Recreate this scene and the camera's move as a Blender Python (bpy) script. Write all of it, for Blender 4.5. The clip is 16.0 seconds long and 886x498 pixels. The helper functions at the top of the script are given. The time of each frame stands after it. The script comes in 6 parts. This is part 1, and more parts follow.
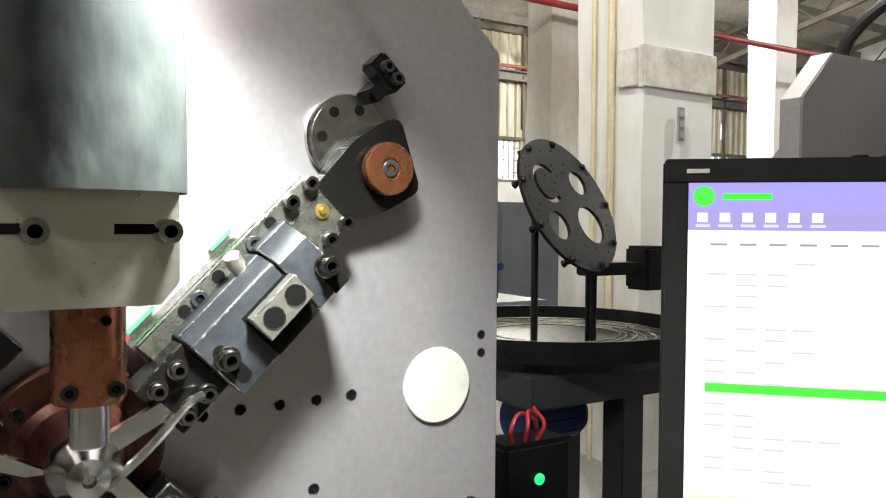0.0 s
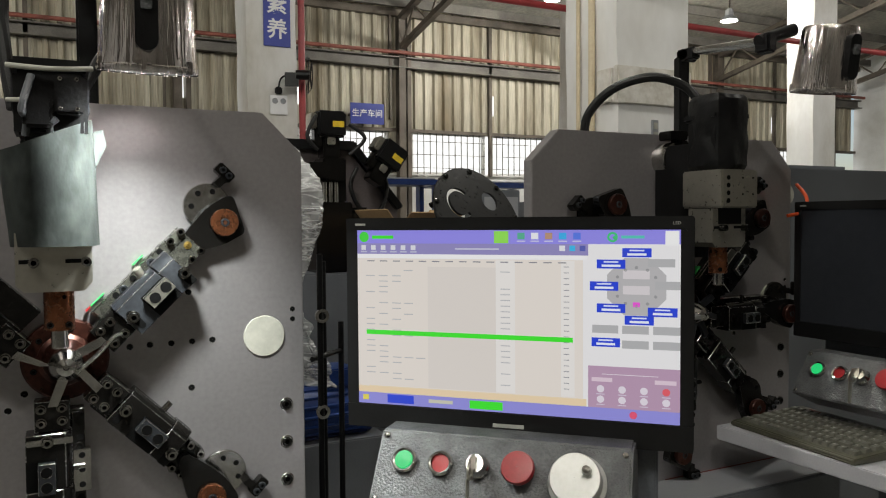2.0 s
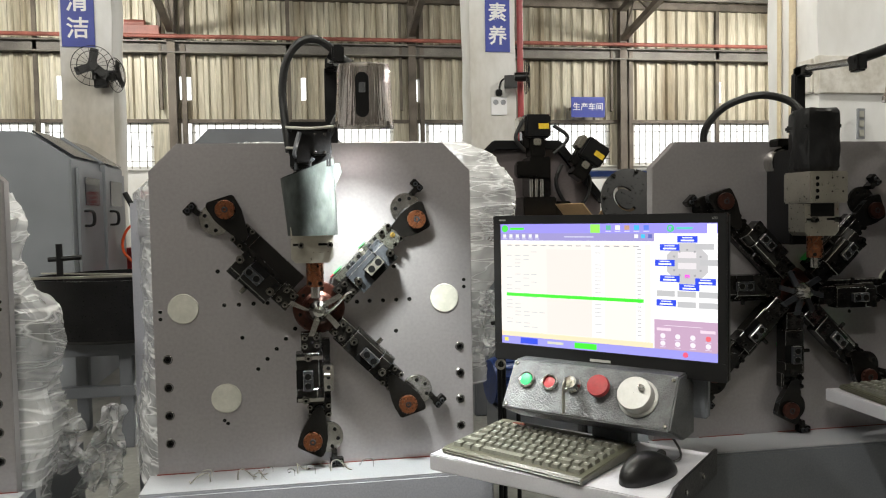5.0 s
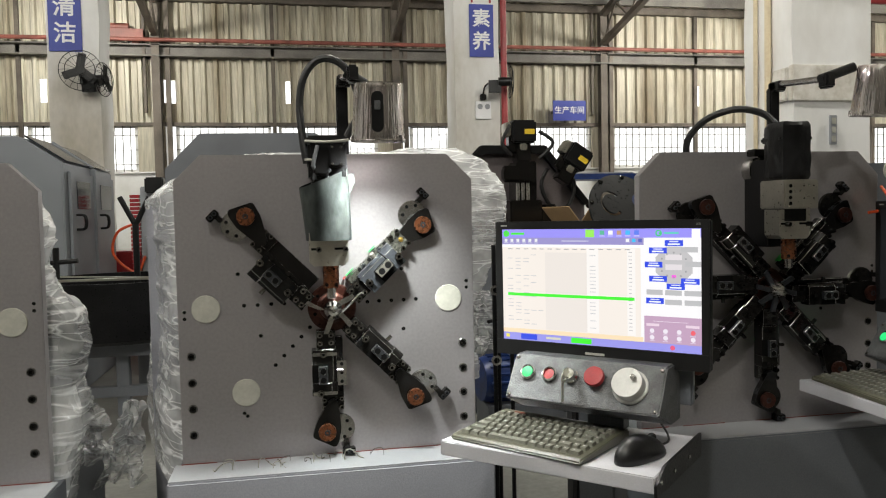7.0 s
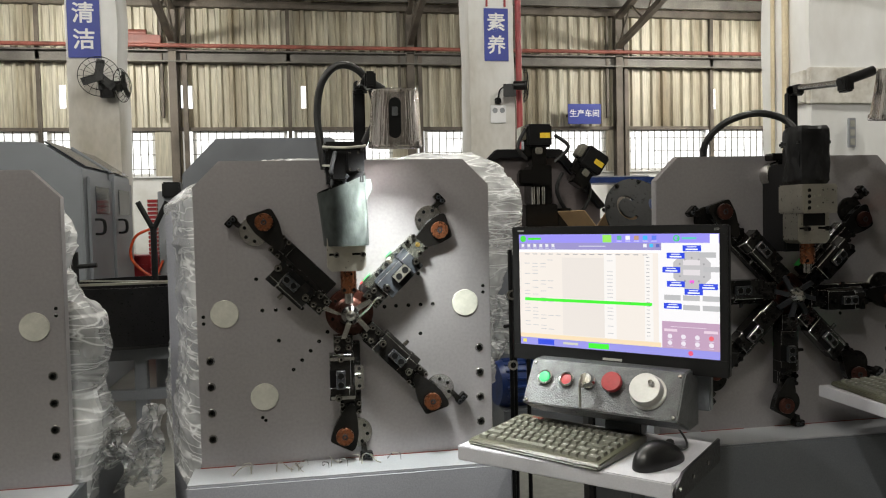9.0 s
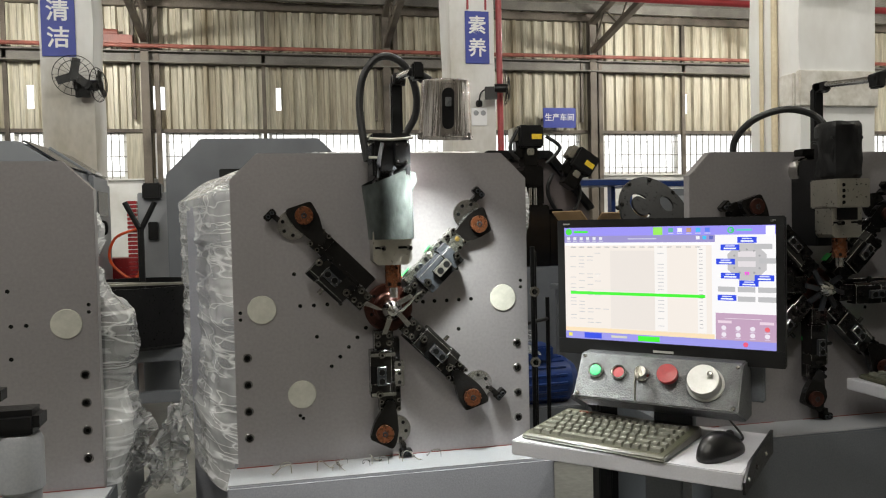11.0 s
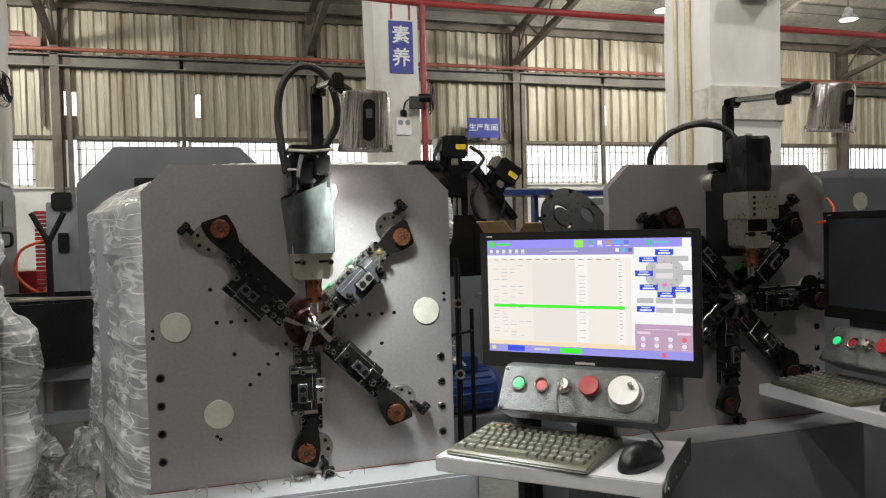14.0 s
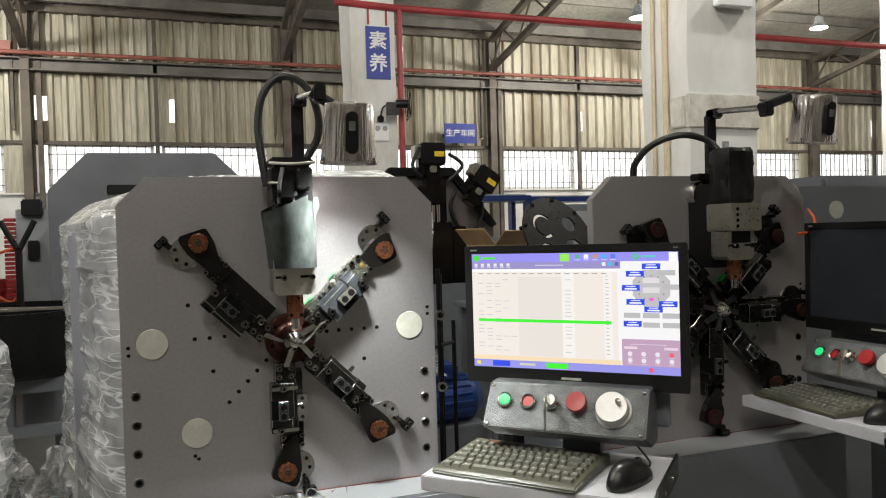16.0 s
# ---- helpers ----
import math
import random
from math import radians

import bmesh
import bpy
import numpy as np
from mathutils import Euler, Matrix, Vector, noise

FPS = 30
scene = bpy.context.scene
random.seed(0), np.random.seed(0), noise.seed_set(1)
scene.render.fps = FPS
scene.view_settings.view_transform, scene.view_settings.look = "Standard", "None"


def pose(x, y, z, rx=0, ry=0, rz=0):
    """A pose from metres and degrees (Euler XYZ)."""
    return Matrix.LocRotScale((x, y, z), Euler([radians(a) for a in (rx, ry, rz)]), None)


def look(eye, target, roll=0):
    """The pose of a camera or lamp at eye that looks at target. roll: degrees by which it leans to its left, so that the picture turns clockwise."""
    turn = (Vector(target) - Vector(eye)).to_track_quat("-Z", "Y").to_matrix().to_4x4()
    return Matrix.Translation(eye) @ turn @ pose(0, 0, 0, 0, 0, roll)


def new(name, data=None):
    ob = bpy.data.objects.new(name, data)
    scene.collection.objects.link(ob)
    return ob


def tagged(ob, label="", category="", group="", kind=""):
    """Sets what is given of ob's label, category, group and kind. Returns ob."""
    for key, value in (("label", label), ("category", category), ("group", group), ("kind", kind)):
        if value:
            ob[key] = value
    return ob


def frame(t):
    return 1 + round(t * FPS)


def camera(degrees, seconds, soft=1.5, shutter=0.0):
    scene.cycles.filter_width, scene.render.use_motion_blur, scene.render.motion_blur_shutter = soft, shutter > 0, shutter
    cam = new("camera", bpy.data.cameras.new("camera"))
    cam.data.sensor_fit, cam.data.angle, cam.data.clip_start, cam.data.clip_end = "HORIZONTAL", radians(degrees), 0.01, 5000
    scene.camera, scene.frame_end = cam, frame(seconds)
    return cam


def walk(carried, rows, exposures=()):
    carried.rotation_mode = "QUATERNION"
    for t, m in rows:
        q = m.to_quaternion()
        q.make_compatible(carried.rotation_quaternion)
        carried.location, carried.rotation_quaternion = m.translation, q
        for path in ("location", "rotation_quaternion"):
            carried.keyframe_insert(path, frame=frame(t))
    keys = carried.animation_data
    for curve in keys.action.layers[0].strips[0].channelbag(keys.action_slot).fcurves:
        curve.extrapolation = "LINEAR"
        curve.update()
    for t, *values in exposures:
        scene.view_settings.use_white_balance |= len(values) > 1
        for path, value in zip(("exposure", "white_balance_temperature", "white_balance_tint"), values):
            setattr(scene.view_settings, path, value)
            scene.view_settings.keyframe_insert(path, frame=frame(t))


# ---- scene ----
cam = camera(60.0, 16.0, soft=1.1)
PATH = [
    (0, (0.27, -0.561, 1.254), (1.314, 1.143, 1.186), 0.4),
    (0.5, (0.279, -0.587, 1.245), (1.446, 1.036, 1.166), 0.3),
    (0.7, (0.278, -0.614, 1.25), (1.53, 0.945, 1.167), 0.5),
    (1, (0.371, -0.713, 1.265), (1.514, 0.924, 1.146), 0.5),
    (1.3, (0.372, -0.839, 1.284), (1.551, 0.774, 1.206), 0.3),
    (1.5, (0.374, -0.929, 1.301), (1.48, 0.736, 1.227), -0.1),
    (1.7, (0.337, -1.048, 1.298), (1.365, 0.666, 1.227), -0.2),
    (2, (0.322, -1.211, 1.298), (1.214, 0.577, 1.22), -0.4),
    (2.3, (0.308, -1.347, 1.302), (1.085, 0.496, 1.219), -0.6),
    (2.6, (0.316, -1.452, 1.301), (0.953, 0.442, 1.211), -0.7),
    (3, (0.324, -1.547, 1.304), (0.809, 0.391, 1.212), -0.8),
    (3.5, (0.339, -1.608, 1.312), (0.708, 0.355, 1.216), -0.9),
    (4, (0.355, -1.639, 1.308), (0.669, 0.334, 1.212), -1.1),
    (6.5, (0.25, -1.833, 1.314), (0.616, 0.131, 1.223), -1.1),
    (7, (0.246, -1.841, 1.32), (0.621, 0.121, 1.229), -1.2),
    (7.5, (0.247, -1.841, 1.322), (0.619, 0.122, 1.234), -1.2),
    (8, (0.243, -1.841, 1.322), (0.607, 0.124, 1.237), -1.3),
    (8.5, (0.239, -1.848, 1.326), (0.589, 0.119, 1.243), -1.2),
    (9, (0.24, -1.845, 1.324), (0.578, 0.125, 1.243), -1.3),
    (11.3, (0.063, -1.784, 1.302), (0.521, 0.161, 1.233), -1.3),
    (11.5, (0.065, -1.779, 1.304), (0.547, 0.161, 1.235), -1.3),
    (12, (0.083, -1.777, 1.307), (0.604, 0.153, 1.242), -1.4),
    (12.5, (0.087, -1.776, 1.306), (0.639, 0.145, 1.244), -1.5),
    (13, (0.084, -1.77, 1.305), (0.66, 0.145, 1.247), -1.4),
    (13.5, (0.084, -1.772, 1.308), (0.678, 0.137, 1.253), -1.5),
    (14, (0.084, -1.775, 1.312), (0.696, 0.128, 1.259), -1.5),
    (14.5, (0.075, -1.773, 1.328), (0.706, 0.124, 1.277), -1.6),
    (15, (0.074, -1.765, 1.33), (0.72, 0.127, 1.28), -1.6),
    (15.5, (0.076, -1.756, 1.327), (0.736, 0.131, 1.281), -1.6),
    (16, (0.077, -1.744, 1.332), (0.748, 0.139, 1.289), -1.6),
]
EXPOSURES = [(0.0, 0.5), (0.5, 0.5), (0.8, 0.1), (1.0, -0.15), (1.5, -0.42), (2.0, -0.48), (2.6, -0.28), (3.0, -0.22), (3.5, -0.08), (3.8, 0.3), (4.2, 0.35), (6.3, 0.1), (9.0, 0.06), (16.0, 0.0)]
walk(cam, [(t, look(eye, target, roll)) for t, eye, target, roll in PATH], EXPOSURES)

# ---- world, sun, large lights ----
world = bpy.data.worlds.new("sky")
scene.world = world
world.use_nodes = True
wn = world.node_tree.nodes
sky = wn.new("ShaderNodeTexSky")
sky.sky_type, sky.sun_disc = "NISHITA", False
sky.sun_elevation, sky.sun_rotation = radians(48), radians(20)
wn["Background"].inputs["Strength"].default_value = 0.1
world.node_tree.links.new(sky.outputs[0], wn["Background"].inputs["Color"])


def lamp(name, kind, m, energy, color=(1, 1, 1), size=0.4, spot=60):
    data = bpy.data.lights.new(name, kind)
    data.energy, data.color = energy, color
    if kind == "AREA":
        data.shape, data.size = "DISK", size
    elif kind == "SPOT":
        data.spot_size, data.spot_blend, data.shadow_soft_size = radians(spot), 0.9, size
    elif kind == "POINT":
        data.shadow_soft_size = size
    elif kind == "SUN":
        data.angle = radians(12)
    ob = new(name, data)
    ob.matrix_basis = m
    return ob


lamp("sun", "SUN", pose(0, 0, 20, 42, 0, 200), 1.0, (1, 0.96, 0.9))
# Only the first two are seen; the rest are added as fill light.
HALL_AND_FILL_LAMPS = [(10.05, 7.9, 4.66), (6.92, 8.3, 4.72), (-2.9, 8.4, 4.75), (12.6, 3.4, 5.2), (1.2, 1.3, 5.3), (-4.5, 2.6, 5.3), (5.4, 1.2, 5.2), (-2.2, -2.4, 5.3), (-0.5, -3.2, 5.3)]
HALL_WATTS = 272
for p in HALL_AND_FILL_LAMPS:
    lamp("hall_and_fill_light", "POINT", pose(p[0], p[1], p[2] - 0.3, 0, 0, 0), HALL_WATTS, (1, 0.972, 0.885), 0.1)


# ---- materials ----
def mat(name, color, rough=0.5, metal=0.0, var=0.12, scale=6.0, bump=0.05, fine=60.0, tint=None, stretch=(1, 1, 1), spec=0.5):
    """Procedural surface: blotches at one scale, grain at a finer one, a little relief."""
    m = bpy.data.materials.new(name)
    m.use_nodes = True
    n, l = m.node_tree.nodes, m.node_tree.links
    b = n["Principled BSDF"]
    co = n.new("ShaderNodeTexCoord")
    mp = n.new("ShaderNodeMapping")
    mp.inputs["Scale"].default_value = stretch
    l.new(co.outputs["Object"], mp.inputs["Vector"])
    big, small = n.new("ShaderNodeTexNoise"), n.new("ShaderNodeTexNoise")
    big.inputs["Scale"].default_value, big.inputs["Detail"].default_value = scale, 5
    small.inputs["Scale"].default_value, small.inputs["Detail"].default_value = fine, 3
    for k in (big, small):
        l.new(mp.outputs[0], k.inputs["Vector"])
    ramp = n.new("ShaderNodeValToRGB")
    dark = tint or tuple(c * (1 - 2.2 * var) for c in color)
    ramp.color_ramp.elements[0].color = (*[max(c, 0.001) for c in dark], 1)
    ramp.color_ramp.elements[1].color = (*[min(c * (1 + var), 1) for c in color], 1)
    ramp.color_ramp.elements[0].position, ramp.color_ramp.elements[1].position = 0.28, 0.62
    l.new(big.outputs[0], ramp.inputs[0])
    mix = n.new("ShaderNodeMix")
    mix.data_type, mix.blend_type = "RGBA", "OVERLAY"
    mix.inputs[0].default_value = min(1.0, var * 2.5)
    l.new(ramp.outputs[0], mix.inputs[6])
    l.new(small.outputs[0], mix.inputs[7])
    l.new(mix.outputs[2], b.inputs["Base Color"])
    rr = n.new("ShaderNodeMapRange")
    rr.inputs["To Min"].default_value, rr.inputs["To Max"].default_value = max(rough - 0.1, 0.03), min(rough + 0.12, 1)
    l.new(small.outputs[0], rr.inputs["Value"])
    l.new(rr.outputs[0], b.inputs["Roughness"])
    b.inputs["Metallic"].default_value = metal
    if bump:
        bp = n.new("ShaderNodeBump")
        bp.inputs["Strength"].default_value, bp.inputs["Distance"].default_value = bump, 0.004
        l.new(small.outputs[0], bp.inputs["Height"])
        l.new(bp.outputs[0], b.inputs["Normal"])
    b.inputs["Specular IOR Level"].default_value = spec
    return m


def glow(name, color, strength):
    m = bpy.data.materials.new(name)
    m.use_nodes = True
    b = m.node_tree.nodes["Principled BSDF"]
    b.inputs["Base Color"].default_value = (0.02, 0.02, 0.02, 1)
    b.inputs["Roughness"].default_value = 0.35
    b.inputs["Emission Color"].default_value, b.inputs["Emission Strength"].default_value = (*color, 1), strength
    return m


PLATE = mat("satin_plate_steel", (0.37, 0.352, 0.36), 0.36, 0.62, 0.06, 1.6, 0.03, 140)
GREY = mat("grey_machine_paint", (0.125, 0.134, 0.15), 0.42, 0.0, 0.1, 2.2, 0.12, 260)
LIGHTGREY = mat("light_grey_paint", (0.3, 0.31, 0.33), 0.42, 0.0, 0.07, 3, 0.1, 240)
# Lighter copy of the machine grey; puts lamplight into the first base front.
MIDGREY = mat("lightened_grey_paint", (0.29, 0.295, 0.33), 0.42, 0.0, 0.08, 2.4, 0.1, 260)
SHELL = mat("blue_grey_enclosure_paint", (0.2, 0.213, 0.235), 0.38, 0.0, 0.08, 2.2, 0.08, 260)
HAMMER = mat("hammertone_grey", (0.13, 0.135, 0.14), 0.38, 0.25, 0.16, 40, 0.5, 320)
STEEL = mat("bright_steel", (0.5, 0.49, 0.47), 0.2, 1.0, 0.12, 18, 0.06, 130)
SATIN = mat("satin_nickel_block", (0.5, 0.48, 0.42), 0.3, 0.9, 0.05, 14, 0.06, 130)
BLACKOX = mat("black_oxide_steel", (0.006, 0.0055, 0.005), 0.17, 0.0, 0.12, 25, 0.04, 150, spec=0.3)
# Bright steel for rims; on bevel faces it paints the edge glints.
EDGE = mat("bright_edge_glint", (0.36, 0.36, 0.35), 0.24, 1.0, 0.25, 90, 0.05, 220)
SCREW = mat("dark_chrome_screw", (0.3, 0.29, 0.27), 0.17, 1.0, 0.15, 40, 0.03, 160)
BLOCK = mat("worn_dark_tool_steel", (0.02, 0.022, 0.026), 0.34, 0.0, 0.2, 30, 0.1, 170, spec=0.35)
RAIL = mat("oiled_rail_steel", (0.2, 0.2, 0.172), 0.27, 0.85, 0.2, 30, 0.1, 150)
COPPER = mat("brown_bronze", (0.23, 0.085, 0.04), 0.27, 0.8, 0.05, 24, 0.08, 130)
DARKCOPPER = mat("dark_bronze", (0.06, 0.02, 0.014), 0.3, 0.6, 0.3, 20, 0.08, 130)
BRASS = mat("brass", (0.6, 0.42, 0.12), 0.3, 0.9, 0.15, 30, 0.04, 120)
# Near black: paints the shade inside holes, slots and sockets.
HOLE = mat("bore_shade", (0.003, 0.003, 0.003), 0.8, 0.0, 0.1, 20, 0, 60, spec=0.1)
PLUG = mat("cream_plastic_plug", (0.42, 0.415, 0.365), 0.45, 0.0, 0.05, 30, 0.05, 160)
SLEEVE = mat("grey_vinyl_sleeve", (0.07, 0.08, 0.077), 0.42, 0.0, 0.34, 15, 0.3, 50, tint=(0.01, 0.012, 0.012), stretch=(1, 1, 0.55), spec=0.3)
BLACK = mat("black_plastic", (0.006, 0.006, 0.0065), 0.36, 0.0, 0.12, 12, 0.1, 220, spec=0.3)
RUBBER = mat("black_cable_rubber", (0.007, 0.007, 0.0075), 0.5, 0.0, 0.1, 20, 0.2, 400)
TAPE = mat("wrinkled_black_tape", (0.006, 0.006, 0.0065), 0.4, 0.0, 0.3, 14, 0.9, 26, spec=0.3)
# Vertical streaks in colour and bump imitate stripes reflected by the cup.
CHROME = mat("streaked_aluminium_cup", (0.8, 0.75, 0.74), 0.1, 1.0, 0.2, 60, 0.9, 130, stretch=(1, 1, 0.01))
WHITE = mat("white_plaster", (0.78, 0.78, 0.77), 0.75, 0.0, 0.05, 1.4, 0.35, 28, tint=(0.55, 0.54, 0.5))
STAINED = mat("stained_white_column", (0.74, 0.74, 0.735), 0.7, 0.0, 0.07, 1.1, 0.4, 22, tint=(0.42, 0.385, 0.32), stretch=(1, 1, 0.5))
PATCH = mat("grey_plaster_patch", (0.66, 0.64, 0.6), 0.8, 0.0, 0.12, 7, 0.6, 40, tint=(0.46, 0.43, 0.37))
SHEET = mat("aged_cream_sheet", (0.4, 0.375, 0.3), 0.45, 0.1, 0.24, 0.9, 0.06, 14, tint=(0.2, 0.16, 0.1), stretch=(3, 1, 0.22))
ROOFSHEET = mat("roof_sheet", (0.42, 0.4, 0.35), 0.55, 0.1, 0.2, 0.9, 0.1, 16)
BEAM = mat("dusty_brown_steel", (0.125, 0.105, 0.085), 0.6, 0.2, 0.22, 3, 0.2, 60)
GIRT = mat("dusty_grey_girt", (0.15, 0.14, 0.125), 0.55, 0.2, 0.2, 2.5, 0.15, 50)
REDPIPE = mat("red_pipe_paint", (0.33, 0.035, 0.04), 0.4, 0.0, 0.14, 4, 0.1, 60)
RUST = mat("rust_red_pipe", (0.24, 0.075, 0.055), 0.5, 0.0, 0.2, 4, 0.15, 60)
FLOOR = mat("worn_concrete_floor", (0.2, 0.2, 0.185), 0.4, 0.0, 0.22, 1.1, 0.15, 30, tint=(0.1, 0.1, 0.094))
BLUE = mat("blue_sign_paint", (0.03, 0.05, 0.32), 0.4, 0.0, 0.06, 4, 0.05, 80)
SIGNWHITE = mat("white_sign_letters", (0.8, 0.8, 0.82), 0.45, 0.0, 0.02, 8, 0, 60)
CREAMPIPE = mat("cream_conduit", (0.62, 0.53, 0.37), 0.5, 0.0, 0.08, 4, 0.1, 60)
CARD = mat("brown_cardboard", (0.36, 0.235, 0.12), 0.75, 0.0, 0.1, 8, 0.2, 90)
BLUEPAINT = mat("blue_motor_paint", (0.008, 0.03, 0.14), 0.35, 0.0, 0.15, 14, 0.15, 90)
RED = mat("red_plastic", (0.36, 0.018, 0.022), 0.35, 0.0, 0.08, 30, 0.05, 120)
REDLINE = mat("red_trim", (0.2, 0.03, 0.022), 0.45, 0.0, 0.1, 30, 0.05, 120)
ORANGE = mat("orange_hose", (0.75, 0.09, 0.02), 0.35, 0.0, 0.08, 30, 0, 120)
GREENSTRIP = mat("green_strip", (0.05, 0.62, 0.13), 0.5, 0.0, 0.05, 30, 0, 120)
YELLOW = mat("yellow_label", (0.72, 0.5, 0.03), 0.5, 0.0, 0.06, 30, 0, 120)
# Black keys, colour lifted to hold the sheen of the overhead lamps.
KEYTOP = mat("black_keycap_sheen", (0.15, 0.15, 0.125), 0.3, 0.0, 0.1, 40, 0.1, 300)
KBODY = mat("olive_keyboard_case", (0.085, 0.083, 0.058), 0.33, 0.05, 0.1, 10, 0.1, 260)
WHEELGREY = mat("satin_aluminium_wheel", (0.6, 0.6, 0.58), 0.4, 0.3, 0.05, 20, 0.05, 200)
KEYPRINT = mat("pale_key_print", (0.5, 0.5, 0.46), 0.5, 0.0, 0.05, 40, 0, 200)
TRAYMAT = mat("pale_grey_tray", (0.52, 0.52, 0.56), 0.4, 0.0, 0.05, 8, 0.12, 260)
MOUSE = mat("black_mouse_shell", (0.008, 0.008, 0.0085), 0.34, 0.0, 0.1, 20, 0.1, 300)
DISCBLACK = mat("black_disc", (0.006, 0.006, 0.0065), 0.3, 0.0, 0.2, 8, 0.08, 90, spec=0.3)
DARKSTAND = mat("dark_grey_stand_paint", (0.03, 0.032, 0.036), 0.4, 0.0, 0.15, 3, 0.1, 200)
DARKPLATE = mat("dark_mauve_plate", (0.14, 0.12, 0.12), 0.45, 0.3, 0.1, 2, 0.05, 90)
WIRESTEEL = mat("spring_wire", (0.6, 0.6, 0.58), 0.2, 1.0, 0.1, 40, 0.0, 60)
GLASSDARK = mat("dark_window_acrylic", (0.03, 0.033, 0.04), 0.12, 0.0, 0.05, 6, 0, 60)
DAY = glow("outside_daylight", (0.97, 0.97, 0.95), 1.6)
LED = glow("lamp_disc", (1.0, 0.97, 0.92), 60)
CUPLED = glow("cup_diffuser", (1.0, 0.98, 0.95), 25)
GREENLIT = glow("lit_green_button", (0.02, 0.8, 0.22), 1.0)


def wrap_material():
    """Clear stretch film: see-through, with thin pale pleats running round the body and sharp glints."""
    m = bpy.data.materials.new("clear_stretch_film")
    m.use_nodes = True
    n, l = m.node_tree.nodes, m.node_tree.links
    b = n["Principled BSDF"]
    b.inputs["Base Color"].default_value = (0.86, 0.87, 0.88, 1)
    b.inputs["Roughness"].default_value = 0.13
    b.inputs["Specular IOR Level"].default_value = 0.9
    co = n.new("ShaderNodeTexCoord")

    def maths(op, x, y=None, clamp=False):
        k = n.new("ShaderNodeMath")
        k.operation, k.use_clamp = op, clamp
        for i, v in enumerate((x, y)):
            if isinstance(v, (int, float)):
                k.inputs[i].default_value = v
            elif v is not None:
                l.new(v, k.inputs[i])
        return k.outputs[0]

    def pleats(tilt, across, scale, width, seed):
        mp = n.new("ShaderNodeMapping")
        mp.inputs["Rotation"].default_value = tilt
        mp.inputs["Scale"].default_value = (1.0, 1.0, across)
        mp.inputs["Location"].default_value = (seed, seed * 0.7, 0)
        l.new(co.outputs["Object"], mp.inputs[0])
        t = n.new("ShaderNodeTexNoise")
        t.inputs["Scale"].default_value, t.inputs["Detail"].default_value, t.inputs["Distortion"].default_value = scale, 2.0, 0.25
        l.new(mp.outputs[0], t.inputs["Vector"])
        near = maths("ABSOLUTE", maths("SUBTRACT", t.outputs[0], 0.5))
        return maths("SUBTRACT", 1.0, maths("DIVIDE", near, width), True), t.outputs[0]
    p1, n1 = pleats((0.22, 0.28, 0.0), 6.0, 2.6, 0.02, 1.0)
    p2, n2 = pleats((-0.35, -0.3, 0.0), 8.0, 2.2, 0.016, 4.0)
    p3, n3 = pleats((0.7, 0.6, 0.2), 6.0, 2.0, 0.012, 7.0)
    blot = n.new("ShaderNodeTexNoise")
    blot.inputs["Scale"].default_value, blot.inputs["Detail"].default_value = 5.0, 3
    l.new(co.outputs["Object"], blot.inputs["Vector"])
    haze = n.new("ShaderNodeMapRange")
    haze.inputs["From Min"].default_value, haze.inputs["From Max"].default_value = 0.38, 0.7
    haze.inputs["To Min"].default_value, haze.inputs["To Max"].default_value = 0.27, 0.72
    l.new(blot.outputs[0], haze.inputs["Value"])
    lines = maths("MAXIMUM", maths("MAXIMUM", p1, p2), p3)
    l.new(maths("ADD", haze.outputs[0], maths("MULTIPLY", lines, 0.55), True), b.inputs["Alpha"])
    bp = n.new("ShaderNodeBump")
    bp.inputs["Strength"].default_value, bp.inputs["Distance"].default_value = 0.6, 0.014
    l.new(maths("ADD", maths("ADD", n1, n2), maths("ADD", n3, maths("MULTIPLY", lines, 0.12))), bp.inputs["Height"])
    l.new(bp.outputs[0], b.inputs["Normal"])
    return m


FILM = wrap_material()


# ---- mesh helpers ----
def box(bm, lo, hi, bevel=0.0):
    r = bmesh.ops.create_cube(bm, size=1)
    vs = r["verts"]
    for v in vs:
        v.co = Vector([lo[i] + (v.co[i] + 0.5) * (hi[i] - lo[i]) for i in range(3)])
    if bevel:
        es = list({e for v in vs for e in v.link_edges})
        out = bmesh.ops.bevel(bm, geom=es, offset=bevel, segments=2, affect="EDGES", clamp_overlap=True)
        return list({v for f in out["faces"] for v in f.verts} | {v for v in vs if v.is_valid})
    return vs


def rod(bm, p0, p1, r0, r1=None, seg=20):
    p0, p1 = Vector(p0), Vector(p1)
    d = p1 - p0
    m = Matrix.Translation((p0 + p1) / 2) @ d.to_track_quat("Z", "Y").to_matrix().to_4x4()
    return bmesh.ops.create_cone(bm, cap_ends=True, segments=seg, radius1=r0, radius2=r0 if r1 is None else r1, depth=d.length, matrix=m)["verts"]


def ring(bm, c, axis, profile, seg=32):
    """Lathe: profile of (radius, along) pairs about axis through c."""
    q = Vector(axis).to_track_quat("Z", "Y").to_matrix()
    rows = []
    for r, h in profile:
        rows.append([bm.verts.new(Vector(c) + q @ Vector((r * math.cos(2 * math.pi * k / seg), r * math.sin(2 * math.pi * k / seg), h))) for k in range(seg)])
    for a, b in zip(rows, rows[1:]):
        for k in range(seg):
            bm.faces.new((a[k], a[(k + 1) % seg], b[(k + 1) % seg], b[k]))
    return rows


